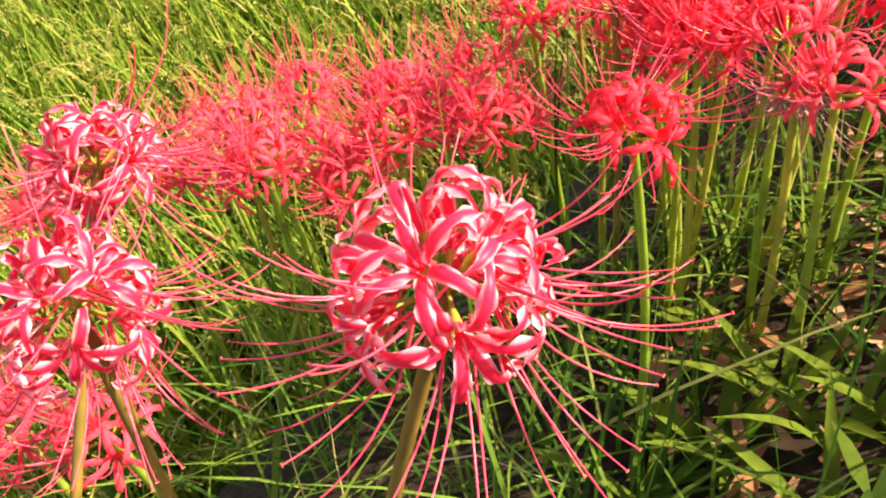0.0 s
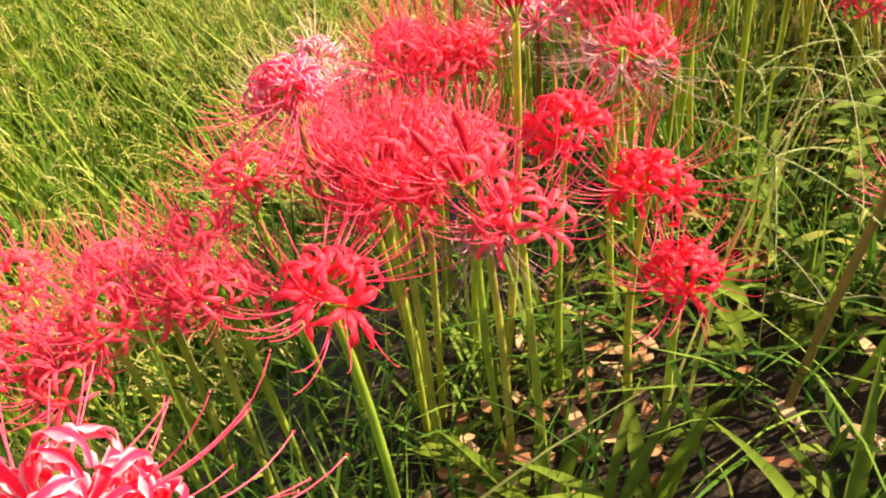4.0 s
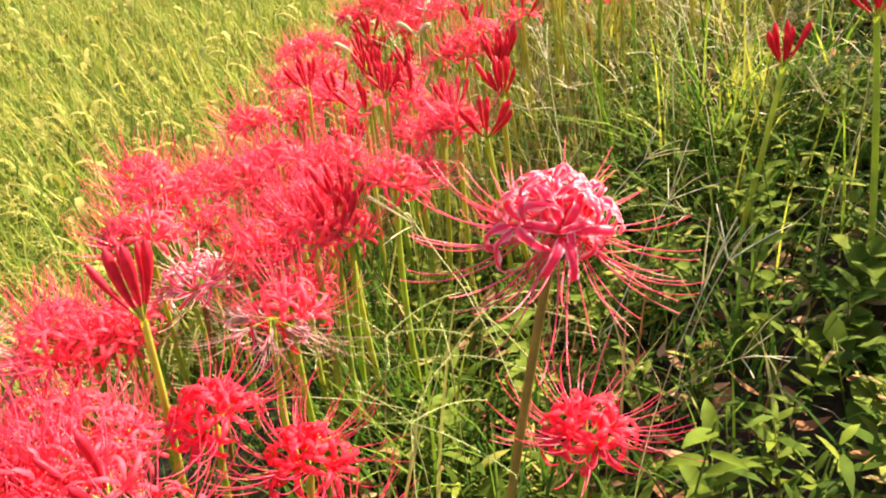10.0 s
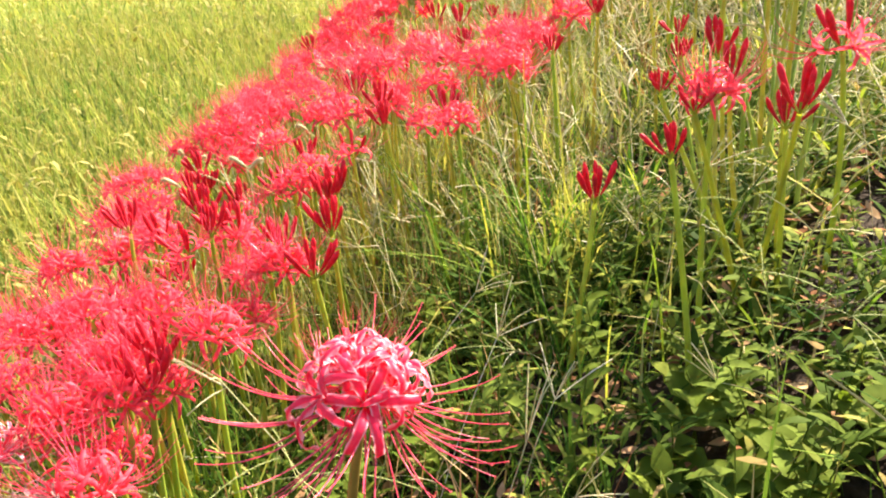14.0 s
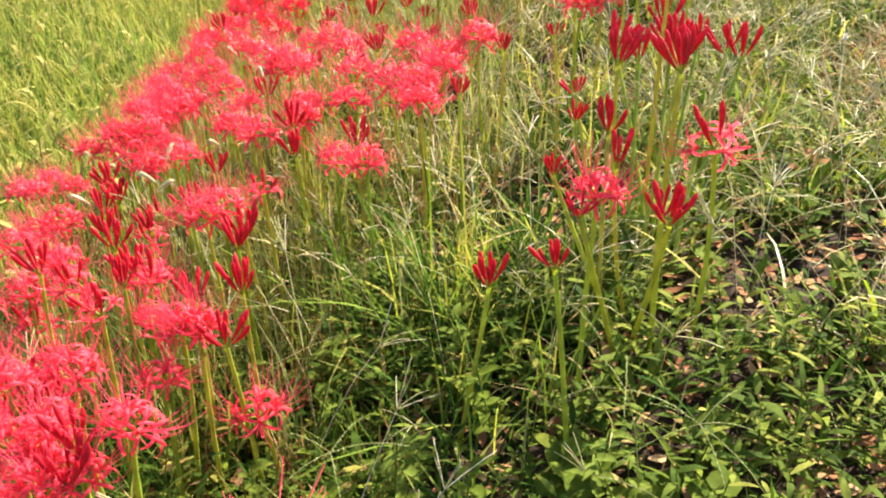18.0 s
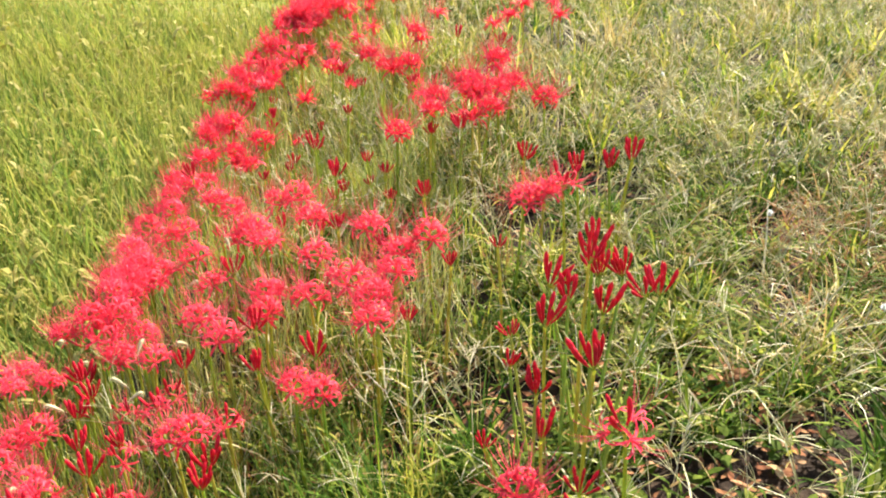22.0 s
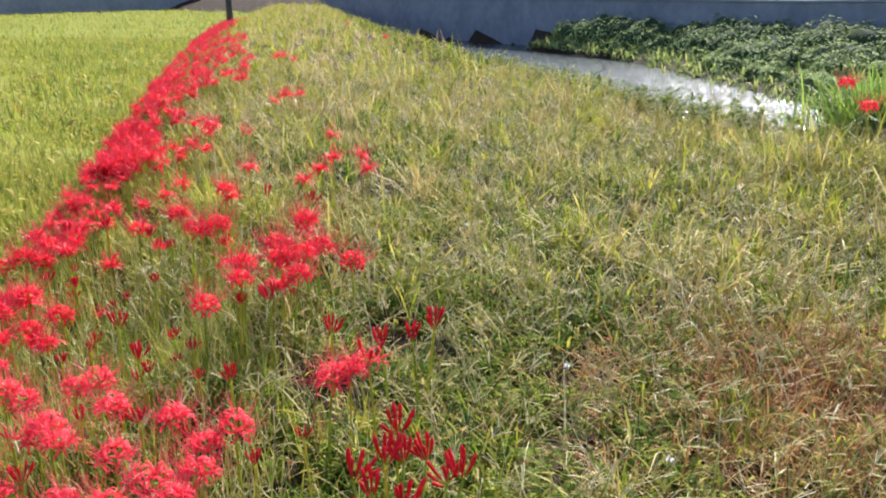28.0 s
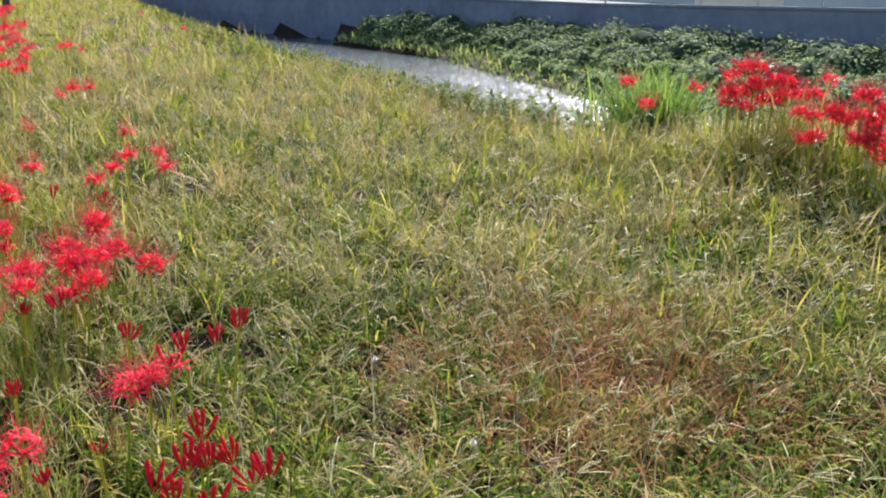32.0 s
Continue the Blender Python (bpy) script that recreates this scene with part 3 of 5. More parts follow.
grass = new("bank_grass", mesh_of("bank_grass", [
    bank_grass(3200, -1.2, 1.8, 0.0, 3.6, 0.08, 0.24, 0.0055, 4, mat=2),
    bank_grass(3200, 1.6, 6.5, 0.0, 6.5, 0.10, 0.27, 0.0090, 5, (0.4, 1.9), clump=14),
    bank_grass(2000, 0.6, 2.0, 0.3, 1.35, 0.14, 0.34, 0.0048, 5, (0.1, 1.2), mat=2, clump=14),
    bank_grass(11000, -14, -0.4, 0.0, 8.0, 0.12, 0.34, 0.020, 4, clump=20),
    bank_grass(5000, -14, -0.4, 0.3, 8.0, 0.12, 0.36, 0.014, 4, mat=1, clump=16),
    bank_grass(7000, -1.0, 4.5, 3.2, 9.0, 0.10, 0.26, 0.008, 4, clump=20),
    bank_grass(3000, -1.0, 4.5, 3.2, 9.0, 0.12, 0.30, 0.005, 4, mat=1, clump=16),
    bank_grass(600, -1.2, 1.8, 0.3, 3.4, 0.08, 0.26, 0.0030, 4, mat=1),
    bank_grass(2400, 2.0, 6.5, 0.6, 6.5, 0.14, 0.34, 0.0060, 5, (0.3, 1.7), mat=1, clump=12),
    bank_grass(1500, -1.0, 1.4, -0.05, 1.2, 0.14, 0.34, 0.0050, 5, (0.1, 0.8), mat=2),
    bank_grass(6000, 1.3, 9.0, -0.05, 1.5, 0.14, 0.36, 0.0042, 5, (0.1, 0.8)),
    bank_grass(16000, 4.5, 17, 0.0, 9.5, 0.13, 0.36, 0.0130, 4, clump=26),
    bank_grass(7000, 4, 17, 0.0, 9.5, 0.10, 0.26, 0.0130, 4, clump=8),
    bank_grass(11000, 4.5, 17, 0.8, 9.5, 0.16, 0.42, 0.0100, 4, mat=1, clump=22),
    bank_grass(2600, 5.9, 8.6, 6.6, 8.9, 0.26, 0.44, 0.010, 4, (0.3, 1.5), clump=20),
    bank_grass(1600, 5.9, 8.6, 6.6, 8.9, 0.28, 0.46, 0.007, 4, (0.3, 1.5), mat=1, clump=20),
    bank_grass(42000, 14, 70, -0.1, 12, 0.15, 0.36, 0.030, 3),
    bank_grass(40000, 9, 70, 0.8, 12, 0.15, 0.40, 0.018, 3, mat=1)], [GRASS, DRY, GRASS_GREEN]))
tagged(grass, "rough green and straw-coloured grass covering the bank", "grass", kind="stuff")


def turf(n, x0, x1, d0, d1, high, long, wide, mat):
    """Short broad blades of creeping grass at all heights of the sward."""
    P = patchy(bank_points(n, x0, x1, d0, d1))
    n = len(P)
    P = P + np.stack([0 * P[:, 0], 0 * P[:, 0], rng.uniform(0, high, n) ** 1.2], -1)
    (v, q), _ = blades(P, rng.uniform(0.55, 1.3, n) * long, rng.uniform(0.6, 1.3, n) * wide, rng.uniform(0.3, 1.3, n), rng.uniform(0, 6.283, n), rng.uniform(0.1, 1.4, n), 4)
    return v, q, mat


def herbs(n, x0, x1, d0, d1, high, leaves, long, wide, mat=0):
    return sprigs(n, x0, x1, d0, d1, high, leaves, long, wide, mat, patchy(bank_points(n, x0, x1, d0, d1)))


sward = new("creeping_grass", mesh_of("creeping_grass", [
    turf(7500, 1.7, 4.6, 0.5, 6.4, 0.17, 0.13, 0.0115, 0), turf(4600, 1.7, 4.6, 0.5, 6.4, 0.21, 0.15, 0.0095, 3), turf(2400, 1.8, 5.0, 0.5, 6.4, 0.23, 0.15, 0.0070, 2),
    turf(4200, 1.7, 4.6, 0.5, 6.4, 0.15, 0.13, 0.0120, 1), turf(1200, 1.2, 2.1, 0.4, 2.4, 0.15, 0.11, 0.0080, 1),
    turf(6500, 4.4, 9.0, 0.3, 9.2, 0.22, 0.15, 0.0150, 0), turf(7000, 4.4, 9.0, 0.3, 9.2, 0.26, 0.17, 0.0125, 3), turf(5000, 4.4, 9.0, 0.3, 9.2, 0.28, 0.16, 0.0100, 2),
    turf(3000, 4.4, 9.0, 0.3, 9.2, 0.20, 0.15, 0.0150, 1)], [WEED, GRASS_GREEN, DRY, GRASS]))
tagged(sward, "low creeping grass with short broad blades matting the bank", "grass", kind="stuff")
def upright(n, x0, x1, d0, d1, long, wide, mat):
    """Thin blades and dead stalks that stand up straight between the lily stems."""
    P = bank_points(n, x0, x1, d0, d1, 5)
    n = len(P)
    (v, q), _ = blades(P, rng.uniform(0.5, 1.1, n) * long, rng.uniform(0.6, 1.3, n) * wide, np.abs(rng.normal(0, 0.16, n)), rng.uniform(0, 6.283, n), rng.uniform(0, 0.6, n), 4)
    return v, q, mat


stems = new("grass_stalks", mesh_of("grass_stalks", [
    upright(900, 1.3, 2.6, -0.05, 0.95, 0.34, 0.0046, 0), upright(500, 1.3, 2.6, 0.0, 0.95, 0.36, 0.0038, 1), upright(420, 0.9, 2.6, 0.2, 1.3, 0.28, 0.0034, 2),
    upright(2600, 2.4, 6.0, -0.05, 1.6, 0.36, 0.0062, 0), upright(1300, 2.4, 6.0, 0.0, 1.8, 0.38, 0.0050, 1), upright(700, 2.4, 6.0, 0.2, 2.0, 0.32, 0.0046, 2)], [STALK, GRASS, DEAD]))
tagged(stems, "thin upright green and dead brown stalks between the lilies", "grass", kind="stuff")


def tussocks(n, x0, x1, d0, d1, count, long, wide, mat):
    """Fans of blades that stand out of the sward, each from one root."""
    P = bank_points(n, x0, x1, d0, d1)
    n = len(P)
    big = rng.uniform(0.6, 1.25, n)
    at = np.repeat(np.arange(n), count)
    m = len(at)
    root = P[at] + rng.normal(0, 0.018, (m, 3)) * np.array([1, 1, 0])
    lean = np.abs(rng.normal(0, 0.55, m))
    (v, q), _ = blades(root, big[at] * long * rng.uniform(0.5, 1.1, m), wide * rng.uniform(0.6, 1.2, m), lean, rng.uniform(0, 6.283, m), rng.uniform(0.2, 1.5, m), 5)
    return v, q, mat


tufts = new("grass_tussocks", mesh_of("grass_tussocks", [
    tussocks(70, 1.9, 6.0, 0.9, 6.4, 42, 0.26, 0.0085, 0), tussocks(150, 1.9, 6.0, 0.9, 6.4, 42, 0.24, 0.0100, 1), tussocks(34, 2.4, 6.0, 0.9, 6.4, 36, 0.28, 0.0060, 2),
    tussocks(18, 2.8, 6.0, 1.2, 6.4, 30, 0.30, 0.0065, 3), tussocks(130, 5.5, 13, 0.5, 8.5, 40, 0.32, 0.0120, 0), tussocks(160, 5.5, 13, 0.5, 8.5, 36, 0.34, 0.0090, 2), tussocks(120, 5.5, 13, 0.5, 8.5, 36, 0.28, 0.0130, 1)],
    [GRASS, GRASS_GREEN, DRY, STRAW]))
tagged(tufts, "tussocks of green and straw grass standing out of the bank", "grass", kind="stuff")
weeds = new("weeds", mesh_of("weeds", sprigs(420, 0.8, 2.0, 0.5, 3.2, 0.15, 9, 0.045, 0.011) + sprigs(380, 0.2, 2.0, 0.5, 3.2, 0.14, 9, 0.050, 0.012, 1) + sprigs(260, 0.75, 1.9, 0.6, 2.2, 0.17, 9, 0.046, 0.013, 0) + sprigs(120, 0.75, 1.9, 0.6, 2.2, 0.16, 9, 0.05, 0.014, 1)
                             + herbs(1500, 1.5, 4.6, 0.6, 5.0, 0.20, 9, 0.058, 0.011) + herbs(1000, 1.5, 4.6, 0.6, 5.0, 0.20, 9, 0.064, 0.013, 1)
                             + herbs(700, 1.2, 3.6, 0.9, 4.2, 0.13, 7, 0.046, 0.026)
                             + herbs(1300, 4.2, 9.0, 0.5, 7.2, 0.22, 8, 0.068, 0.013) + herbs(1000, 8.0, 15, 0.5, 7.4, 0.24, 8, 0.085, 0.015)
                             + sprigs(160, 0.5, 2.4, 0.9, 2.8, 0.10, 6, 0.048, 0.030, 1)
                             + sprigs(520, 9.6, 18, 7.3, 8.5, 0.40, 10, 0.12, 0.045, 1) + sprigs(700, 16, 40, 6.3, 7.5, 0.34, 9, 0.12, 0.04), [WEED, WEED_DARK]))
tagged(weeds, "low leafy green weeds growing among the grass", "weeds", kind="stuff")
crab = new("crab_grass", mesh_of("crab_grass", stalks(600, 0.75, 4.5, 0.2, 4.2, 0.22, 0.50, 0.0008, 5) + stalks(550, 1.6, 5.0, 0.6, 5.0, 0.24, 0.44, 0.0013, 5) + stalks(1500, 4, 14, 0.8, 8.0, 0.28, 0.50, 0.0015, 6), [STRAW]))
tagged(crab, "thin pale crab-grass stalks with spreading seed fingers", "grass", kind="stuff")
dx, dy = rng.normal(3.72, 0.45, 3800), rng.normal(-0.95, 0.48, 3800)
(dv, dq), _ = blades(np.stack([dx, dy, ground_z(dx, dy)], -1), rng.uniform(0.16, 0.40, 3800), rng.uniform(0.004, 0.0085, 3800), rng.uniform(0.2, 1.3, 3800), rng.uniform(0, 6.283, 3800), rng.uniform(0.2, 1.4, 3800), 4)
dead = new("dead_grass", mesh_of("dead_grass", [(dv, dq, 0)], [DEAD]))
tagged(dead, "patch of dead reddish-brown grass", "grass", kind="stuff")

lp = np.concatenate([bank_points(2400, -0.4, 4.5, 0.6, 3.6), bank_points(2600, 0.2, 2.6, 0.5, 2.6) + np.array([0, 0, 0.03])])
nl = len(lp)
(tv, tq), _ = blades(lp + np.array([0, 0, 0.018]), rng.uniform(0.025, 0.06, nl), rng.uniform(0.010, 0.024, nl), rng.uniform(1.2, 1.75, nl), rng.uniform(0, 6.283, nl), rng.uniform(-0.7, 0.5, nl), 5, leaf=True)
litter = new("leaf_litter", mesh_of("leaf_litter", [(tv, tq, 0)], [DEAD]))
tagged(litter, "curled brown dead leaves littering the soil", "litter", kind="stuff")
# arching straw blades and stray seed stalks lying over the grass
la = bank_points(3600, 1.8, 12, 1.2, 8.5)
nl = len(la)
(lv, lq), _ = blades(la, rng.uniform(0.16, 0.42, nl), rng.uniform(0.004, 0.0075, nl), rng.uniform(0.2, 1.0, nl), rng.uniform(0, 6.283, nl), rng.uniform(0.9, 2.1, nl), 6)
straw = new("straw_grass", mesh_of("straw_grass", [(lv, lq, 0)], [STRAW]))
tagged(straw, "long pale straw blades arching over the bank grass", "grass", kind="stuff")

# ---- far bank shrubs ----
def far_width(x):
    return np.clip(9.0 - (x - 24.7) * 0.31, 2.0, 9.0)


# a tall hedge of creeper mounds under the wall, a lower row half way down, tufts by the water
sx, off, sr = [], [], []
for x0, x1, n, share, lo, hi in ((11, 46.5, 32, 0.08, 0.85, 1.4), (11, 44, 30, 0.40, 0.6, 1.1), (11, 42, 26, 0.62, 0.45, 0.9), (12, 44, 30, 0.86, 0.3, 0.5)):
    x = np.linspace(x0, x1, n) + rng.normal(0, 0.5, n)
    sx.append(x), off.append(0.45 + (share + rng.uniform(-0.05, 0.05, n)) * (far_width(x) - 1.0)), sr.append(rng.uniform(lo, hi, n))
sx, off, sr = (np.concatenate(k) for k in (sx, off, sr))
ns = len(sx)
sy = wall_y(sx) + off / 0.80
shrub_foot = np.stack([sx, sy, ground_z(sx, sy) - 0.05], -1)
SPREAD = np.array([1.25, 1.25, 0.85])


def mound(d, at):
    """How far a mound bulges in the direction d."""
    return 1 + 0.20 * np.sin(4.1 * d[..., :1] + at) * np.sin(4.7 * d[..., 1:2] - at) + 0.12 * np.sin(9.0 * d[..., 1:2] + 7.0 * d[..., 2:3] + 2 * at)


at = np.repeat(np.arange(ns), 760)
d = unit(rng.normal(0, 1, (len(at), 3)))
d[:, 2] = np.abs(d[:, 2])
Ps = shrub_foot[at] + d * sr[at][:, None] * mound(d, at[:, None]) * rng.uniform(0.90, 1.06, (len(at), 1)) * SPREAD
(sv, sq), _ = blades(Ps, rng.uniform(0.10, 0.20, len(at)), rng.uniform(0.07, 0.13, len(at)), 2.5 - 1.2 * d[:, 2] + rng.normal(0, 0.28, len(at)), np.arctan2(d[:, 1], d[:, 0]) + rng.normal(0, 0.5, len(at)), rng.uniform(0.1, 0.5, len(at)), 3, leaf=True)
# dark cores added in the mounds: their near-black colour stands for inner shade
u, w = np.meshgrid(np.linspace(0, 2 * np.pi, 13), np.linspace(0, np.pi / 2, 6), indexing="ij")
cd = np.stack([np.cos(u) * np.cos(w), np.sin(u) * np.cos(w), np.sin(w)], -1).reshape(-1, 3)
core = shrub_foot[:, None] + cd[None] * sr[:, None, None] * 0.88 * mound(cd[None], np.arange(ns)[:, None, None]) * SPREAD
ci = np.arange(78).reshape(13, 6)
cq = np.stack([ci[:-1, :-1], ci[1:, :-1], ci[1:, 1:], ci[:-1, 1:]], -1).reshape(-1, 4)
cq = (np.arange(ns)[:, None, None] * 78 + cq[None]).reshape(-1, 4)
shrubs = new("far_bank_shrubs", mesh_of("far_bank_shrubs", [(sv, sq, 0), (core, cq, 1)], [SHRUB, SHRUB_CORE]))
tagged(shrubs, "dense dark green shrubs and creepers on the far river bank", "shrubs", kind="stuff")

un = 12000
ux = rng.uniform(10, 49, un)
uy = wall_y(ux) + rng.uniform(0.05, 1.06, un) * far_width(ux) / 0.80
(uv, uq), _ = blades(np.stack([ux, uy, ground_z(ux, uy) - 0.05], -1), rng.uniform(0.2, 0.6, un), rng.uniform(0.05, 0.12, un), rng.uniform(0, 0.7, un), rng.uniform(0, 6.283, un), rng.uniform(0.2, 1.2, un), 3)
under = new("far_bank_undergrowth", mesh_of("far_bank_undergrowth", [(uv, uq, 0)], [RANK]))
tagged(under, "rank green undergrowth covering the far river bank", "undergrowth", kind="stuff")

# ---- reeds on the river's edge ----
n = 900
ra = rng.normal(0.30, 0.30, n)
rx, ry = 9.8 - 0.3 * ra + rng.normal(0, 0.2, n), -2.55 + 0.75 * ra + rng.normal(0, 0.15, n)
(rv, rq), _ = blades(np.stack([rx, ry, ground_z(rx, ry) - 0.02], -1), rng.uniform(0.45, 1.05, n), rng.uniform(0.014, 0.028, n), rng.uniform(0, 0.5, n), rng.uniform(0, 6.283, n), rng.uniform(0.2, 1.3, n), 5)
reeds = new("reed_clump", mesh_of("reed_clump", [(rv, rq[: len(rq) // 2], 0), (np.zeros((0, 3)), rq[len(rq) // 2 :] - len(rv), 1)], [REED, REED]))
tagged(reeds, "bright green clump of broad-bladed grass at the river's edge", "grass", kind="stuff")


# ---- spider lilies ----
def tepal_arrays(seed, n, k, az, pedicel, curl0=1.9, curl1=3.6, across=(-1.0, -0.7, 0.0, 0.7, 1.0), half=0.0030, long=(0.044, 0.053), crisp=0.0016):
    """Narrow tepals that leave the throat and roll back, with waved margins; the axis is +x."""
    r = np.random.default_rng(seed)
    t = np.linspace(0, 1, k)[None]
    L = r.uniform(*long, n)[:, None]
    ang = r.uniform(0.10, 0.35, n)[:, None] + r.uniform(curl0, curl1, n)[:, None] * t ** 1.35
    seg = L / (k - 1)
    ax = pedicel + np.concatenate([np.zeros((n, 1)), np.cumsum(np.cos(ang[:, 1:]) * seg, 1)], 1)
    rad = 0.0022 + np.concatenate([np.zeros((n, 1)), np.cumsum(np.sin(ang[:, 1:]) * seg, 1)], 1)
    R = np.stack([0 * az, np.cos(az), np.sin(az)], -1)[:, None]
    S = np.stack([0 * az, -np.sin(az), np.cos(az)], -1)[:, None]
    X = np.array([1.0, 0, 0])
    sway = r.normal(0, 0.004, n)[:, None] * t ** 2
    C = ax[..., None] * X + rad[..., None] * R + sway[..., None] * S
    N = np.cos(ang)[..., None] * R - np.sin(ang)[..., None] * X
    W = half * np.clip(0.35 + 2.0 * t, 0, 1) * (1 - 0.8 * t ** 5)
    V = []
    for j, a in enumerate(across):
        wave = (abs(a) > 0.9) * crisp * np.sin(t * 20 + r.uniform(0, 6.28, n)[:, None])
        V.append(C + S * (W * a)[..., None] + N * (wave - 0.0016 * (1 - a * a) * np.sin(np.pi * t))[..., None])
    V = np.stack(V, 2)
    m = len(across)
    i = np.arange(n * k).reshape(n, k)[:, :-1, None] * m + np.arange(m - 1)
    Q = np.stack([i, i + 1, i + 1 + m, i + m], -1)
    return V.reshape(-1, 3), Q


def filament_arrays(seed, n, k, pedicel, reach, sides=3, thick=0.00060, sink=0.6):
    """Long filaments that sweep out of the throat, sink a little and turn up at their ends."""
    r = np.random.default_rng(seed)
    t = np.linspace(0, 1, k)[None]
    L = (r.uniform(0.070, 0.098, n) * reach)[:, None]
    side = np.linspace(-0.45, 0.45, n)[:, None] + r.normal(0, 0.10, (n, 1))
    ang = r.uniform(-0.35, 0.35, n)[:, None] - sink + r.uniform(0.35, 1.15, n)[:, None] * t ** 1.4
    seg = L / (k - 1)
    out = np.concatenate([np.zeros((n, 1)), np.cumsum(np.cos(ang[:, 1:]) * seg, 1)], 1)
    up = np.concatenate([np.zeros((n, 1)), np.cumsum(np.sin(ang[:, 1:]) * seg, 1)], 1)
    C = np.stack([pedicel - 0.003 + out * np.cos(side), out * np.sin(side), up], -1)
    v, q = tubes(C, thick * (1.25 - 0.75 * t) * np.ones((n, 1)), sides)
    e = C[:, -1]
    d = unit(np.cross(C[:, -1] - C[:, -2], np.array([0, 0, 1.0]))) * 0.0009
    av, aq = tubes(np.stack([e - d, e, e + d], 1), np.full((n, 3), thick * 0.85), sides)
    return v, q, av, aq


def pedicel_arrays(length):
    pc = np.stack([np.linspace(0, length, 5), np.zeros(5), np.zeros(5)], -1)[None]
    return tubes(pc, np.array([[0.0011, 0.0010, 0.0012, 0.0020, 0.0024]]), 6)


def floret_mesh(name, seed, mats, low=False):
    """A whole floret in one piece: pedicel, six tepals joined at the throat, filaments."""
    p = 0.026
    k = 6 if low else 9
    across = (-1.0, 0.0, 1.0) if low else (-1.0, -0.7, 0.0, 0.7, 1.0)
    az = np.arange(6) * np.pi / 3 + np.random.default_rng(seed).uniform(-0.25, 0.25, 6)
    v, q = tepal_arrays(seed, 6, k, az, p, across=across)
    fv, fq, av, aq = filament_arrays(seed + 5, 7, 5 if low else 8, p, 1.0, 3, 0.0010 if low else 0.00066, 0.6 if mats[0] is PETAL_PINK else 0.2)
    pv, pq = pedicel_arrays(p)
    m = len(across)
    # a small collar ties every piece to the tube's rim
    rim = len(pv) - 6
    base = np.arange(6) * k * m
    allv = np.concatenate([v, pv, fv, av])
    o1, o2, o3 = len(v), len(v) + len(pv), len(v) + len(pv) + len(fv)
    collar = [(b, b + 1, o1 + rim + i, o1 + rim + (i + 1) % 6) for i, b in enumerate(base)]
    fk = 5 if low else 8
    collar += [(o2 + i * fk * 3, o2 + i * fk * 3 + 1, o1 + rim + i % 6, o1 + rim + (i + 1) % 6) for i in range(7)]
    collar += [(o2 + (i * fk + fk - 1) * 3, o2 + (i * fk + fk - 1) * 3 + 1, o3 + i * 9 + 4, o3 + i * 9 + 3) for i in range(7)]
    inner = q[:, :, 1:-1].reshape(-1, 4) if not low else q[:, :, :0].reshape(-1, 4)
    margin = np.concatenate([q[:, :, 0], q[:, :, -1]]).reshape(-1, 4)
    z = np.zeros((0, 3))
    return mesh_of(name, [(allv, inner, 0), (z, margin - len(allv), 1), (z, pq + o1 - len(allv), 2), (z, fq + o2 - len(allv), 3), (z, aq + o3 - len(allv), 4), (z, np.array(collar) - len(allv), 0)], mats)


def stem_mesh(name, lean, height, bend, mat, r0=0.0056, r1=0.0042):
    t = np.linspace(0, 1, 8)
    C = np.stack([lean[0] * t + bend[0] * t * (1 - t), lean[1] * t + bend[1] * t * (1 - t), height * t], -1)[None]
    v, q = tubes(C, (r0 + (r1 - r0) * t)[None], 8)
    return mesh_of(name, [(v, q, 0)], [mat])


RED_MATS, PINK_MATS = [PETAL, PETAL, STEM, FILAMENT, ANTHER], [PETAL_PINK, PETAL_PALE, STEM, FILAMENT_PALE, ANTHER]
FLORETS = [floret_mesh("floret", 10 + i, RED_MATS) for i in range(6)]
FLORETS_PINK = [floret_mesh("floret", 50 + i, PINK_MATS) for i in range(4)]
FLORETS_FAR = [floret_mesh("floret", 110 + i, RED_MATS, True) for i in range(4)]


WILTED = [floret_mesh("floret", 170 + i, [PETAL_DULL, PETAL_DULL, STEM, PETAL_DULL, ANTHER]) for i in range(3)]


def single_tepal(name, seed, mats):
    pink = mats is PINK_MATS
    across = (-1.0, -0.66, -0.33, 0.0, 0.33, 0.66, 1.0)
    v, q = tepal_arrays(seed, 1, 17, np.zeros(1), 0.022 if pink else 0.029, 2.2, 4.6 if pink else 4.4, across, 0.0036 if pink else 0.0038, (0.042, 0.054), 0.0024)
    me = mesh_of(name, [(v, q.reshape(-1, 4), 0)], [PETAL_FADE if pink else PETAL])
    me.attributes.new("margin", "FLOAT", "POINT").data.foreach_set("value", np.tile(np.abs(across), 17).astype(np.float32))
    return me


def single_stamen(name, seed, mats):
    v, q, av, aq = filament_arrays(seed, 1, 11, 0.022 if mats is PINK_MATS else 0.029, 1.1, 5, 0.00062, 1.0 if mats is PINK_MATS else 0.6)
    k = len(v)
    link = [(k - 5, k - 4, k + 6, k + 5)]
    z = np.zeros((0, 3))
    return mesh_of(name, [(np.concatenate([v, av]), q, 0), (z, aq - len(av), 1), (z, np.array(link) - k - len(av), 0)], [mats[3], mats[4]])


def pedicel_mesh(mats, length=0.029):
    v, q = pedicel_arrays(length)
    return mesh_of("floret", [(v, q, 0)], [mats[2]])


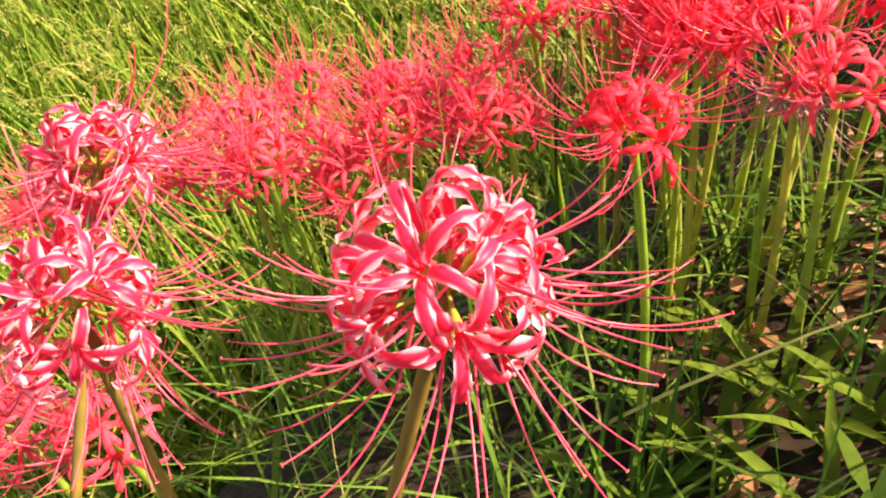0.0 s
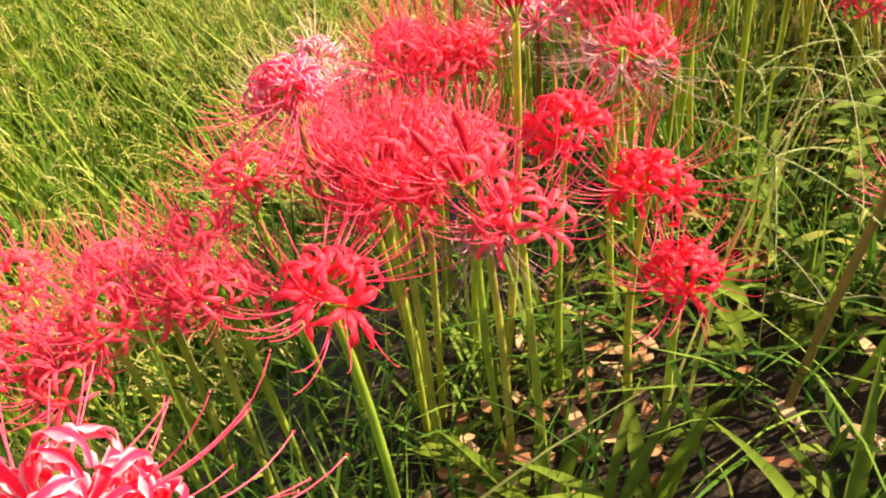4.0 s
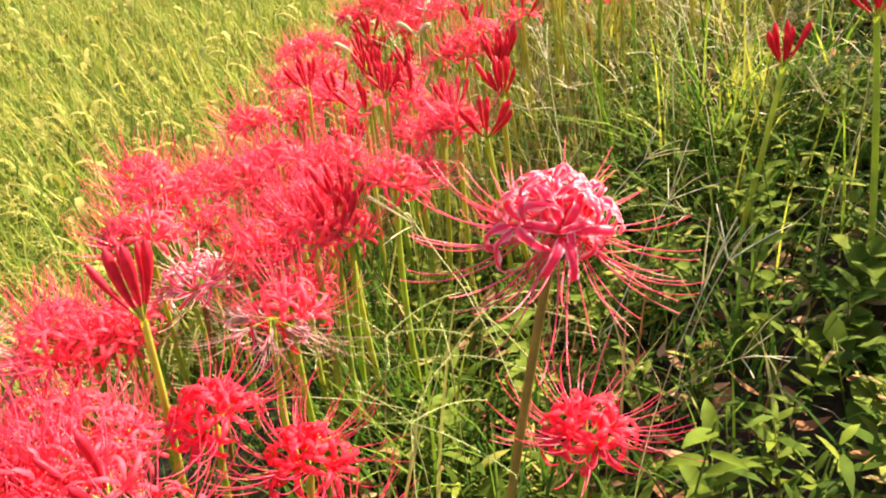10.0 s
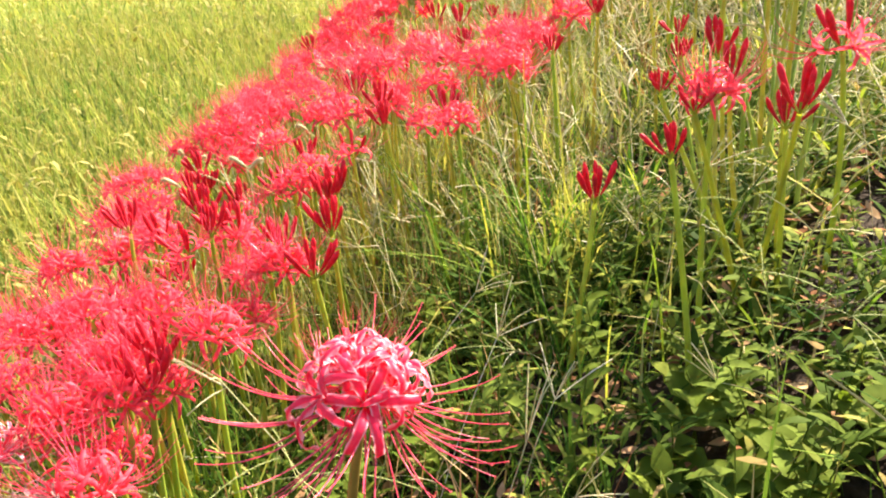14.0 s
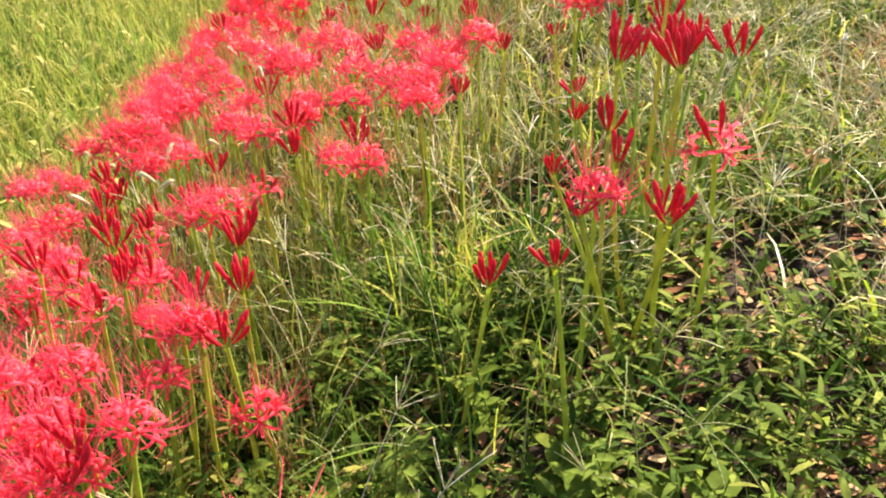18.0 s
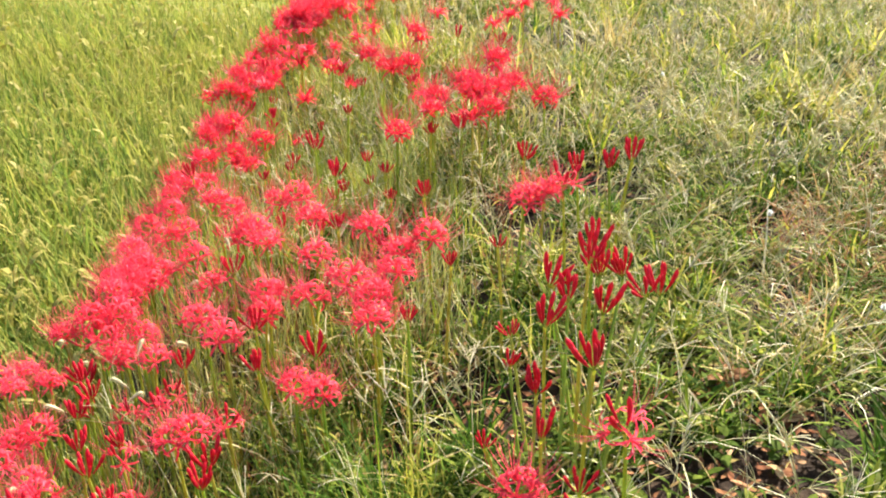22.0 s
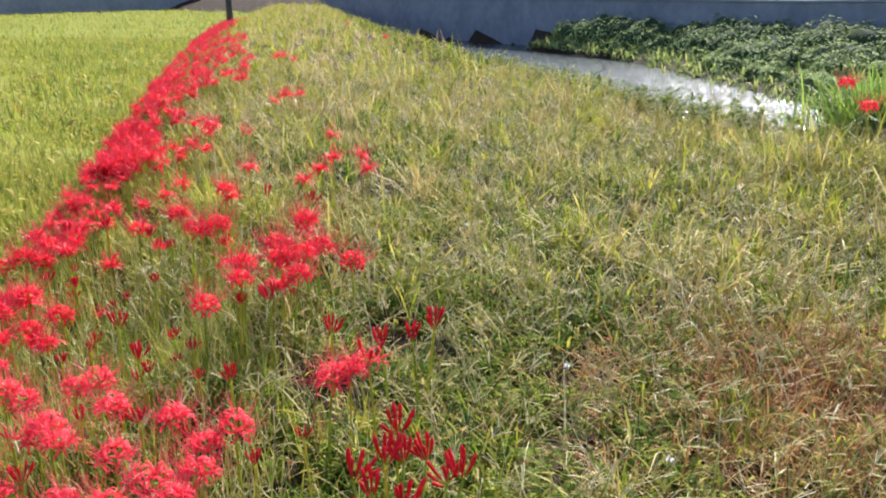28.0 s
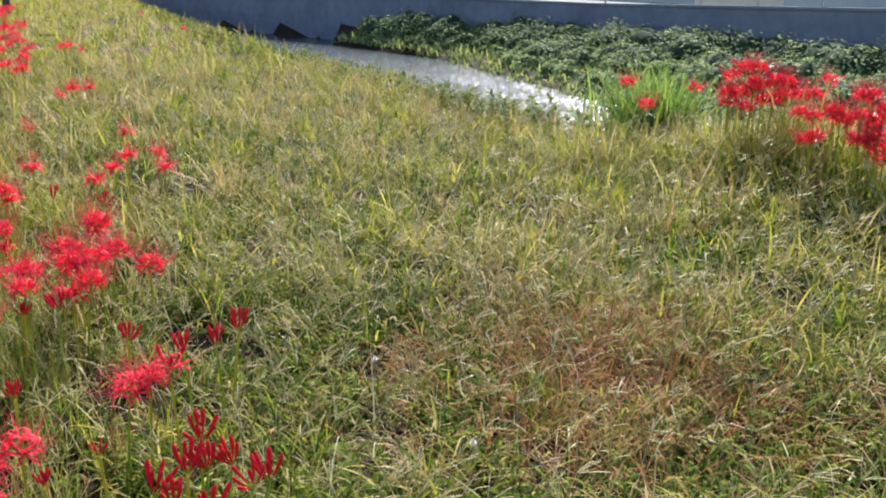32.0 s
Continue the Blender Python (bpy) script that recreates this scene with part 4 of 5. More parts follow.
TEPALS = {"pink": [single_tepal("petal", 300 + i, PINK_MATS) for i in range(7)], "red": [single_tepal("petal", 330 + i, RED_MATS) for i in range(7)]}
STAMEN = {"pink": [single_stamen("stamen", 400 + i, PINK_MATS) for i in range(8)], "red": [single_stamen("stamen", 430 + i, RED_MATS) for i in range(8)]}
PEDICEL = {"red": pedicel_mesh(RED_MATS), "pink": pedicel_mesh([PETAL_PINK, PETAL_PALE, STEM], 0.022)}


def bud_mesh(name, seed, swell=1.0):
    """A club-shaped bud on its short stalk, bowed inwards."""
    r = np.random.default_rng(seed)
    t = np.linspace(0, 1, 10)
    ln = r.uniform(0.054, 0.066)
    C = np.stack([0.015 + ln * t, 0 * t, 0.011 * t * t], -1)[None]
    R = 0.0014 + 0.0036 * swell * np.interp(t, (0, 0.2, 0.5, 0.75, 0.9, 1), (0, 0.25, 0.7, 1.0, 0.72, -0.15))
    v, q = tubes(C, R[None], 7)
    pc = np.stack([np.linspace(0, 0.017, 3), np.zeros(3), np.zeros(3)], -1)[None]
    pv, pq = tubes(pc, np.array([[0.0015, 0.0015, 0.0019]]), 5)
    return mesh_of(name, [(v, q, 0), (pv, pq, 1)], [BUD, STEM])


BUDS = [bud_mesh("bud", 90 + i, 0.85 + 0.12 * i) for i in range(4)]


def lily(base, head, kind="red", size=1.0, seed=0, detail=2):
    """One flowering stem from its foot to the umbel. kind: red, pink, bud or half (buds with some open florets)."""
    r = random.Random(seed)
    base, head = Vector(base), Vector(head)
    label = {"red": "scarlet red spider lily in full bloom on a bare green stem",
             "pink": "pale pink-edged spider lily in full bloom on a bare brown-green stem",
             "bud": "spider lily stem with a cluster of closed club-shaped red buds",
             "half": "spider lily with red buds just opening",
             "open": "pink spider lily with pale-edged florets ringed round the hub",
             "wilted": "wilted dull pink spider lily hanging limp on its stem"}[kind]
    e = new("spider_lily")
    e.location = base
    tagged(e, label, "flower", "spider lilies on the bank")
    d = head - base
    me = stem_mesh("stem", (d.x, d.y), d.z, (r.uniform(-0.05, 0.05), r.uniform(-0.05, 0.05)), STEM_BROWN if kind in ("pink", "open") else STEM, *((0.0056, 0.0042) if detail else (0.0072, 0.0056)))
    part("stem", me, e)
    nod = 1.6 if kind == "pink" else 0.6
    tilt = pose(*d, math.degrees(-d.y) * nod + r.uniform(-8, 8), math.degrees(d.x) * nod + r.uniform(-8, 8), 88.0 if kind == "open" else r.uniform(0, 360)) @ Matrix.Diagonal((size, size, size, 1))
    n = r.choice((5, 6, 6, 7)) + (kind == "bud")
    shade = "pink" if kind in ("pink", "open") else "red"
    shapes = FLORETS_PINK if shade == "pink" else (FLORETS if detail else FLORETS_FAR)
    turns = [(r.uniform(14, 46), 360 * i / n + r.uniform(-14, 14)) for i in range(n)]
    if detail == 2:
        n = 6 if kind == "open" else n
        turns = [(20 * math.cos(math.radians(60 * i)) + r.uniform(-14, 14), 60 * i + r.uniform(-20, 20)) for i in range(6)] + [(48, 20), (52, 150), (50, 260)] if kind == "open" else [(r.uniform(20, 28) if i % 2 else r.uniform(34, 44) if kind == "pink" else r.uniform(36, 54), az) for i, (_, az) in enumerate(turns)]
    if kind == "pink" and detail == 2:
        turns += [(r.uniform(50, 64), 40), (r.uniform(50, 64), 160), (r.uniform(50, 64), 280), (r.uniform(78, 88), 100)]
    elif kind in ("red", "pink"):
        turns.append((r.uniform(62, 84), r.uniform(0, 360)))
    for i, (rise, az) in enumerate(turns):
        if kind == "bud" or (kind == "half" and i % 2):
            part("bud", r.choice(BUDS), e, "", tilt @ pose(0, 0, 0, 0, -r.uniform(40, 76), az))
        elif kind == "wilted":
            part("floret", r.choice(WILTED), e, "", tilt @ pose(0, 0, 0, r.uniform(-30, 30), r.uniform(0, 60), az) @ Matrix.Diagonal((1.0, 0.55, 0.55, 1)))
        elif detail < 2:
            part("floret", r.choice(shapes), e, "", tilt @ pose(0, 0, 0, r.uniform(-10, 10), -rise, az))
        else:
            grown = r.uniform(0.84, 1.08) if shade == "pink" else 1.0
            f = part("floret", PEDICEL[shade], e, "", tilt @ pose(0, 0, 0, r.uniform(-18, 18), -rise, az) @ Matrix.Diagonal((grown, grown, grown, 1)))
            for j in range(6):
                part("petal", r.choice(TEPALS[shade]), f, "", pose(0, 0, 0, 60 * j + r.uniform(-14, 14)))
            for j in range(7):
                part("stamen", r.choice(STAMEN[shade]), f, "", pose(0, 0, 0, r.uniform(-12, 12), 0.8 * max(0.0, rise - 14) if kind == "pink" else 0, r.uniform(-4, 4) + 9 * (j - 3)))
    return e


def foxtail(x, y, z, seed):
    """A foxtail grass stalk with a nodding bristly head."""
    r = np.random.default_rng(seed)
    e = new("foxtail")
    fx, fy = x + r.uniform(-0.05, 0.05), y + r.uniform(-0.05, 0.05)
    e.location = (fx, fy, float(ground_z(fx, fy)) - 0.01)
    tagged(e, "pale green foxtail grass with a nodding bristly seed head", "grass", "foxtails among the lilies")
    top = np.array([x - fx, y - fy, z - e.location.z])
    t = np.linspace(0, 1, 7)[:, None]
    C = t * top * np.array([1, 1, 0]) + t * np.array([0, 0, top[2]])
    v, q = tubes(C[None], np.full((1, 7), 0.0009), 4)
    part("stalk", mesh_of("stalk", [(v, q, 0)], [STRAW]), e)
    h = r.uniform(0, 6.28)
    u = np.linspace(0, 1, 9)
    bend = np.stack([np.cos(h) * 0.045 * np.sin(u * 1.7), np.sin(h) * 0.045 * np.sin(u * 1.7), 0.03 * np.sin(u * 2.2)], -1)
    H = top + bend
    v, q = tubes(H[None], (0.0008 + 0.0052 * np.sin(np.pi * u) ** 0.6)[None], 7)
    n = 260
    root = H[r.integers(0, 9, n)]
    d = unit(r.normal(0, 1, (n, 3)))
    s2 = unit(np.cross(d, r.normal(0, 1, (n, 3)))) * 0.0003
    bv = np.stack([root - s2, root + s2, root + d * 0.014, root + d * 0.014], 1)
    part("seed_head", mesh_of("seed_head", [(v, q, 0), (bv, np.arange(n * 4).reshape(-1, 4), 0)], [STRAW]), e)


def leafy_plant(x, y, high, leaves, long, wide, seed, label, name="weed", bladed=False, mat=None):
    """A single weed or broad-bladed grass whose leaves can be told apart."""
    r = random.Random(seed)
    e = new(name)
    e.location = (x, y, float(ground_z(x, y)) - 0.01)
    tagged(e, label, "weed" if name == "weed" else "grass", "plants on the bank")
    if not bladed:
        C = np.array([[0, 0, 0], [r.uniform(-0.02, 0.02), r.uniform(-0.02, 0.02), high / 2], [r.uniform(-0.04, 0.04), r.uniform(-0.04, 0.04), high]])
        v, q = tubes(C[None], np.full((1, 3), 0.0016), 5)
        part("stem", mesh_of("stem", [(v, q, 0)], [WEED]), e)
    for i in range(leaves):
        k = 7
        L, W = long * r.uniform(0.7, 1.15), wide * r.uniform(0.75, 1.15)
        t = np.linspace(0, 1, k)
        ang = (r.uniform(0.25, 0.6) if bladed else r.uniform(0.8, 1.3)) + r.uniform(0.4, 1.5) * t ** 1.5
        out = np.concatenate([[0], np.cumsum(np.sin(ang[1:]) * L / (k - 1))])
        up = np.concatenate([[0], np.cumsum(np.cos(ang[1:]) * L / (k - 1))])
        Cl = np.stack([out, 0 * t, up], -1)[None]
        prof = np.clip(1.25 * np.sin(np.pi * np.clip(t * 0.97 + 0.03, 0, 1) ** 0.65), 0.03, 1)
        S = np.zeros((1, k, 3))
        S[..., 1] = 1
        N = np.stack([-np.cos(ang), 0 * t, np.sin(ang)], -1)[None]
        v, q = ribbons(Cl, (W * 0.5 * prof)[None], S, 0.35, N)
        f = 0.0 if bladed else 0.35 + 0.65 * i / leaves
        part("leaf", mesh_of("leaf", [(v, q, 0)], [mat or WEED]), e, "", pose(float(C[2][0] * f) if not bladed else 0, float(C[2][1] * f) if not bladed else 0, high * f, 0, 0, i * 137.5 + r.uniform(-20, 20)))


pw = random.Random(3)
for i in range(34):
    x = pw.uniform(0.35, 3.2)
    y = float(edge_y(x)) - pw.uniform(0.85, 2.9)
    leafy_plant(x, y, pw.uniform(0.06, 0.16), pw.choice((5, 6, 7)), pw.uniform(0.05, 0.075), pw.uniform(0.03, 0.045), 600 + i, "low weed with broad rounded green leaves among the grass")
for i in range(22):
    x = pw.uniform(0.2, 3.4)
    y = float(edge_y(x)) - pw.uniform(0.7, 2.8)
    leafy_plant(x, y, 0.0, pw.choice((4, 5, 6)), pw.uniform(0.16, 0.27), pw.uniform(0.010, 0.016), 700 + i, "tuft of broad arching grass blades on the bank", "grass_tuft", True, WEED_DARK if x < 1.5 else None)
for i, (x, y, s) in enumerate(((0.24, 0.47, 0.19), (0.33, 0.50, 0.21), (0.29, 0.33, 0.24), (0.42, 0.42, 0.20), (0.52, 0.25, 0.22), (0.14, 0.44, 0.18))):
    leafy_plant(x, y, 0.0, 5, s, 0.020, 760 + i, "tuft of broad arching dark grass blades below the lilies", "grass_tuft", True, WEED_DARK)
for i in range(22):
    x = pw.uniform(0.6, 1.6)
    leafy_plant(x, float(edge_y(x)) - pw.uniform(0.75, 1.7), pw.uniform(0.12, 0.26), pw.choice((9, 10, 11)), pw.uniform(0.038, 0.06), pw.uniform(0.015, 0.023), 660 + i, "leafy green weed shading the soil among the stems", mat=WEED_DARK if i % 3 == 0 else WEED)

for i in range(26):
    x = pw.uniform(2.6, 7.5)
    y = float(edge_y(x)) - pw.uniform(1.6, 6.0)
    leafy_plant(x, y, 0.0, pw.choice((6, 7, 8)), pw.uniform(0.18, 0.30), pw.uniform(0.009, 0.014), 800 + i, "taller green grass tuft standing out of the bank grass", "grass_tuft", True)
# a creeper with heart-shaped leaves in the shade beside the row
for i, (x, y) in enumerate([(1.31, 0.28), (1.3, 0.18), (1.2, 0.13), (1.21, 0.19), (1.23, 0.28), (1.1, 0.18), (1.35, 0.16), (1.23, 0.28), (1.32, 0.27), (1.29, 0.15), (1.19, 0.18), (1.3, 0.07)]):
    leafy_plant(x, y, pw.uniform(0.05, 0.13), 6, pw.uniform(0.05, 0.065), pw.uniform(0.05, 0.06), 900 + i, "creeper with broad heart-shaped green leaves on the soil", mat=WEED if i % 2 else WEED_DARK)
leafy_plant(4.14, 0.57, 0.14, 6, 0.07, 0.04, 850, "weed with bright yellowed leaves in the grass", mat=LEAF_YELLOW)
leafy_plant(2.54, 0.074, 0.12, 4, 0.08, 0.045, 851, "weed with curled dry brown leaves", mat=DEAD)
leafy_plant(2.0, 0.62, 0.08, 5, 0.05, 0.03, 852, "weed with bright yellowed leaves in the grass", mat=LEAF_YELLOW)


def clover(x, y, z, seed):
    """A small white flower head on a wiry stalk."""
    r = np.random.default_rng(seed)
    e = new("clover")
    e.location = (x, y, float(ground_z(x, y)) - 0.01)
    tagged(e, "small round white flower head standing in the grass", "flower", "white flowers in the grass")
    h = z - e.location.z
    v, q = tubes(np.array([[[0, 0, 0], [0.005, 0.004, h / 2], [0, 0, h]]]), np.full((1, 3), 0.0012), 4)
    part("stalk", mesh_of("stalk", [(v, q, 0)], [GRASS]), e)
    (v, q), _ = blades(np.tile([[0, 0, h]], (60, 1)), r.uniform(0.010, 0.018, 60), np.full(60, 0.005), r.uniform(0, 2.2, 60), r.uniform(0, 6.283, 60), np.full(60, 0.3), 3, leaf=True)
    part("head", mesh_of("head", [(v, q, 0)], [WHITE]), e)


for i, (x, y, z) in enumerate(((7.97, 0.95, 0.34), (3.55, 0.10, 0.22), (5.2, 0.9, 0.30), (2.9, -0.3, 0.24))):
    clover(x, y, z, i)


# ---- the lilies ----
KINDS = {"r": "red", "p": "pink", "b": "bud", "s": "bud", "h": "half", "w": "wilted", "o": "open"}


def place(rows, seed, detail):
    """Each lily: x, y and height of its umbel, how far its foot stands off below it, its bloom and size."""
    for i, (x, y, z, off_x, off_y, kind, size) in enumerate(rows):
        foot = (x - off_x, y - off_y)
        lily((*foot, float(ground_z(*foot)) - 0.01), (x, y, z), KINDS[kind], size, seed + i, detail)


place([(-0.003, 0.241, 0.347, 0.25, -0.02, "o", 1.15), (-0.172, 0.295, 0.347, 0.10, 0.04, "o", 0.94), (-0.21, 0.49, 0.295, 0.34, 0.30, "o", 1.04), (0.173, 0.519, 0.165, 0.02, 0.0, "r", 1.0),
       (0.30, 0.685, 0.11, 0.03, 0, "r", 1.0), (0.486, 0.716, 0.24, 0.08, -0.02, "b", 1.08), (0.701, 0.351, 0.337, 0.08, -0.08, "p", 1.25), (0.495, 0.651, 0.125, 0.04, 0, "r", 1.0),
       (0.546, 0.576, 0.065, 0.03, 0, "r", 1.0), (0.544, 0.517, -0.02, 0.02, 0, "r", 0.95), (0.748, 0.364, 0.065, 0.04, -0.05, "r", 1.0), (0.246, 0.769, 0.225, 0.04, 0, "p", 1.0)], 100, 2)
place([(0.633, 0.731, 0.15, 0.03, 0, "w", 1.1), (0.36, 0.60, 0.12, 0.02, 0, "w", 1.0), (0.72, 0.86, 0.08, 0, 0, "w", 1.0)], 180, 1)
place([(1.431, 0.475, 0.235, 0.03, -0.06, "b", 0.92), (1.23, 0.972, 0.12, 0.02, 0, "r", 1.0), (1.139, 0.995, 0.055, 0.02, 0, "r", 1.0), (0.805, 0.916, 0.015, 0, 0, "r", 1.0),
       (1.842, 0.994, 0.22, 0.02, 0, "r", 1.05), (1.563, 0.334, 0.37, 0.04, 0, "r", 1.1), (1.687, 0.251, 0.30, 0, 0, "b", 0.9), (1.994, 0.445, 0.48, 0, 0.02, "b", 1.15),
       (1.784, 0.265, 0.54, 0.02, 0, "b", 1.15), (1.782, 0.191, 0.41, 0.01, 0, "h", 1.2), (2.102, 0.38, 0.61, 0.02, 0, "b", 1.15)], 200, 1)

HEAP = [(-0.13, 1.09, -0.05, "r"), (-0.00, 0.91, 0.01, "r"), (-0.30, 1.11, -0.09, "r"), (-0.21, 0.86, 0.00, "r"), (-0.17, 0.79, 0.02, "r"), (-0.31, 0.97, -0.04, "r"), (0.11, 0.92, 0.02, "r"), (0.04, 0.81, 0.03, "r"), (0.08, 0.75, 0.05, "r"), (0.27, 0.86, 0.05, "r"), (0.33, 0.84, 0.05, "r"), (0.31, 0.77, 0.07, "r"), (0.36, 0.73, 0.08, "r"), (-0.19, 0.91, -0.00, "r"), (-0.58, 1.06, -0.10, "r"), (-0.56, 1.10, -0.10, "r"), (0.11, 0.76, 0.05, "r"), (0.19, 0.94, 0.03, "r"), (-0.33, 0.48, 0.05, "r"), (-0.44, 0.54, 0.03, "r"), (-0.38, 0.98, -0.06, "r"), (-0.11, 0.85, 0.01, "r"), (-0.08, 0.76, 0.03, "r"), (-0.02, 0.78, 0.03, "r")]
MOUND = [(0.42, 1.15, 0.01, "p"), (0.34, 1.26, -0.02, "p"), (0.43, 1.35, -0.03, "p"), (0.51, 1.12, 0.03, "r"), (0.51, 1.00, 0.05, "r"), (0.56, 0.99, 0.05, "r"), (0.44, 0.90, 0.05, "r"), (0.40, 0.94, 0.05, "r"), (0.44, 0.78, 0.08, "r"), (0.83, 1.21, 0.04, "r"), (0.86, 1.35, 0.02, "r"), (0.93, 1.02, 0.10, "r"), (0.87, 1.03, 0.09, "r"), (0.93, 0.82, 0.14, "r"), (0.68, 0.77, 0.12, "r"), (0.67, 0.98, 0.07, "p"), (0.84, 0.86, 0.12, "b"), (0.39, 0.58, 0.12, "r"), (0.37, 0.64, 0.11, "h")]
SLOPE = [(1.03, 1.38, 0.03, "r"), (1.02, 1.31, 0.04, "r"), (0.96, 1.31, 0.04, "r"), (1.09, 1.23, 0.06, "r"), (0.89, 0.90, 0.12, "b"), (1.27, 1.53, 0.03, "r"), (1.43, 1.67, 0.02, "r"), (1.36, 1.52, 0.04, "r"), (1.34, 0.96, 0.16, "b")]
BEND_A = [(2.53, 1.14, 0.30, "r"), (2.59, 1.06, 0.34, "r"), (2.30, 1.11, 0.26, "r"), (2.37, 1.25, 0.23, "r"), (2.13, 1.01, 0.26, "r"), (2.23, 1.48, 0.16, "r"), (2.31, 1.36, 0.19, "r"), (2.55, 2.07, 0.06, "r"), (2.44, 2.26, 0.02, "r"), (2.45, 2.15, 0.04, "r"), (2.15, 1.69, 0.10, "r"), (2.02, 1.48, 0.13, "r"), (2.12, 2.05, 0.03, "r"), (2.04, 2.04, 0.02, "r"), (1.99, 2.17, -0.00, "r"), (2.08, 2.13, 0.01, "r"), (2.25, 2.12, 0.03, "r"), (1.79, 2.12, -0.03, "r"), (1.78, 2.00, 0.00, "r"), (1.78, 2.26, -0.07, "r"), (1.69, 2.05, -0.02, "r"), (1.52, 1.83, 0.01, "r"), (1.42, 1.78, 0.01, "r"), (1.58, 1.81, 0.02, "r"), (2.02, 1.14, 0.20, "b"), (1.86, 1.09, 0.20, "r"), (1.90, 1.25, 0.17, "b"), (2.45, 1.80, 0.11, "b"), (2.09, 1.41, 0.16, "b"), (1.91, 1.66, 0.07, "r")]
BEND_B = [(1.65, 1.35, 0.11, "r"), (1.66, 1.29, 0.13, "r"), (1.67, 1.17, 0.15, "h"), (1.50, 1.11, 0.15, "b"), (1.80, 1.87, 0.03, "b"), (1.60, 1.49, 0.07, "b"), (1.54, 1.59, 0.04, "b"), (1.38, 1.31, 0.08, "b"), (1.46, 1.46, 0.06, "b"), (2.50, 0.48, 0.43, "b"), (2.26, 0.53, 0.41, "b"), (2.15, 0.35, 0.43, "b"), (2.29, 0.28, 0.43, "b"), (2.38, 0.26, 0.44, "b"), (2.07, 0.56, 0.38, "s"), (1.99, 0.53, 0.37, "s"), (1.88, 0.42, 0.39, "b"), (1.75, 0.36, 0.38, "b"), (1.68, 0.46, 0.35, "s"), (1.52, 0.20, 0.39, "b"), (1.36, 0.33, 0.34, "s"), (1.49, 0.34, 0.36, "s"), (2.36, 0.87, 0.35, "s"), (2.50, 0.78, 0.38, "s"), (2.09, 0.87, 0.31, "s")]
FOOT = [(1.23, 0.86, -0.02, "r"), (1.23, 1.02, 0.11, "r"), (1.05, 1.11, 0.11, "r"), (1.27, 1.21, 0.11, "b"), (1.35, 1.23, 0.11, "h"), (1.23, 1.31, 0.11, "h"), (1.32, 1.07, 0.11, "b"), (1.25, 1.44, 0.11, "b"), (1.17, 1.16, 0.11, "h"), (1.20, 0.88, 0.11, "b")]
REACH_A = [(23.46, 12.35, 0.28, "r"), (18.49, 9.90, 0.26, "r"), (16.18, 8.21, 0.39, "r"), (14.52, 7.05, 0.43, "r"), (14.59, 6.62, 0.45, "r"), (15.85, 8.77, 0.19, "r"), (13.17, 7.46, 0.17, "r"), (12.70, 7.40, 0.13, "r"), (11.39, 6.70, 0.13, "r"), (11.06, 6.70, 0.09, "r"), (10.23, 6.36, 0.06, "r"), (9.66, 6.16, 0.04, "r"), (9.10, 5.91, 0.03, "r"), (9.03, 5.25, 0.17, "r"), (8.78, 4.87, 0.22, "r"), (8.31, 4.34, 0.31, "r"), (7.24, 3.83, 0.28, "r"), (7.44, 4.21, 0.20, "r"), (7.19, 4.38, 0.13, "r"), (6.95, 4.41, 0.10, "r"), (7.09, 4.91, 0.02, "r"), (6.79, 4.82, 0.00, "r"), (6.34, 4.66, -0.01, "r"), (5.93, 4.28, 0.01, "r"), (5.81, 4.36, -0.01, "r"), (5.50, 4.16, -0.01, "r"), (5.41, 3.78, 0.05, "r"), (5.16, 4.00, -0.01, "r"), (4.94, 3.71, 0.02, "r"), (4.75, 3.75, -0.01, "r")]
REACH_B = [(4.66, 3.83, -0.05, "r"), (4.13, 3.31, 0.01, "r"), (3.89, 3.18, 0.01, "r"), (4.11, 3.17, 0.03, "r"), (3.83, 2.74, 0.08, "r"), (3.60, 2.96, 0.02, "r"), (3.23, 2.80, 0.01, "r"), (3.18, 2.68, 0.02, "r"), (2.97, 2.62, 0.01, "r"), (3.07, 2.42, 0.05, "r"), (3.01, 2.27, 0.08, "r"), (2.76, 2.32, 0.04, "r"), (2.83, 2.62, -0.00, "r"), (2.58, 2.45, 0.00, "r"), (2.71, 2.37, 0.03, "r"), (2.72, 1.91, 0.13, "r"), (2.60, 1.76, 0.14, "r"), (2.69, 1.95, 0.11, "r"), (2.37, 2.21, 0.03, "r"), (2.35, 2.12, 0.04, "r"), (2.34, 2.23, 0.02, "r"), (2.38, 1.83, 0.10, "r"), (2.35, 1.56, 0.15, "r"), (2.24, 1.07, 0.26, "r"), (2.39, 1.08, 0.29, "r"), (2.53, 1.48, 0.19, "r"), (3.07, 2.07, 0.13, "r"), (3.11, 1.98, 0.15, "r"), (2.86, 1.73, 0.18, "r"), (2.72, 1.37, 0.25, "r")]
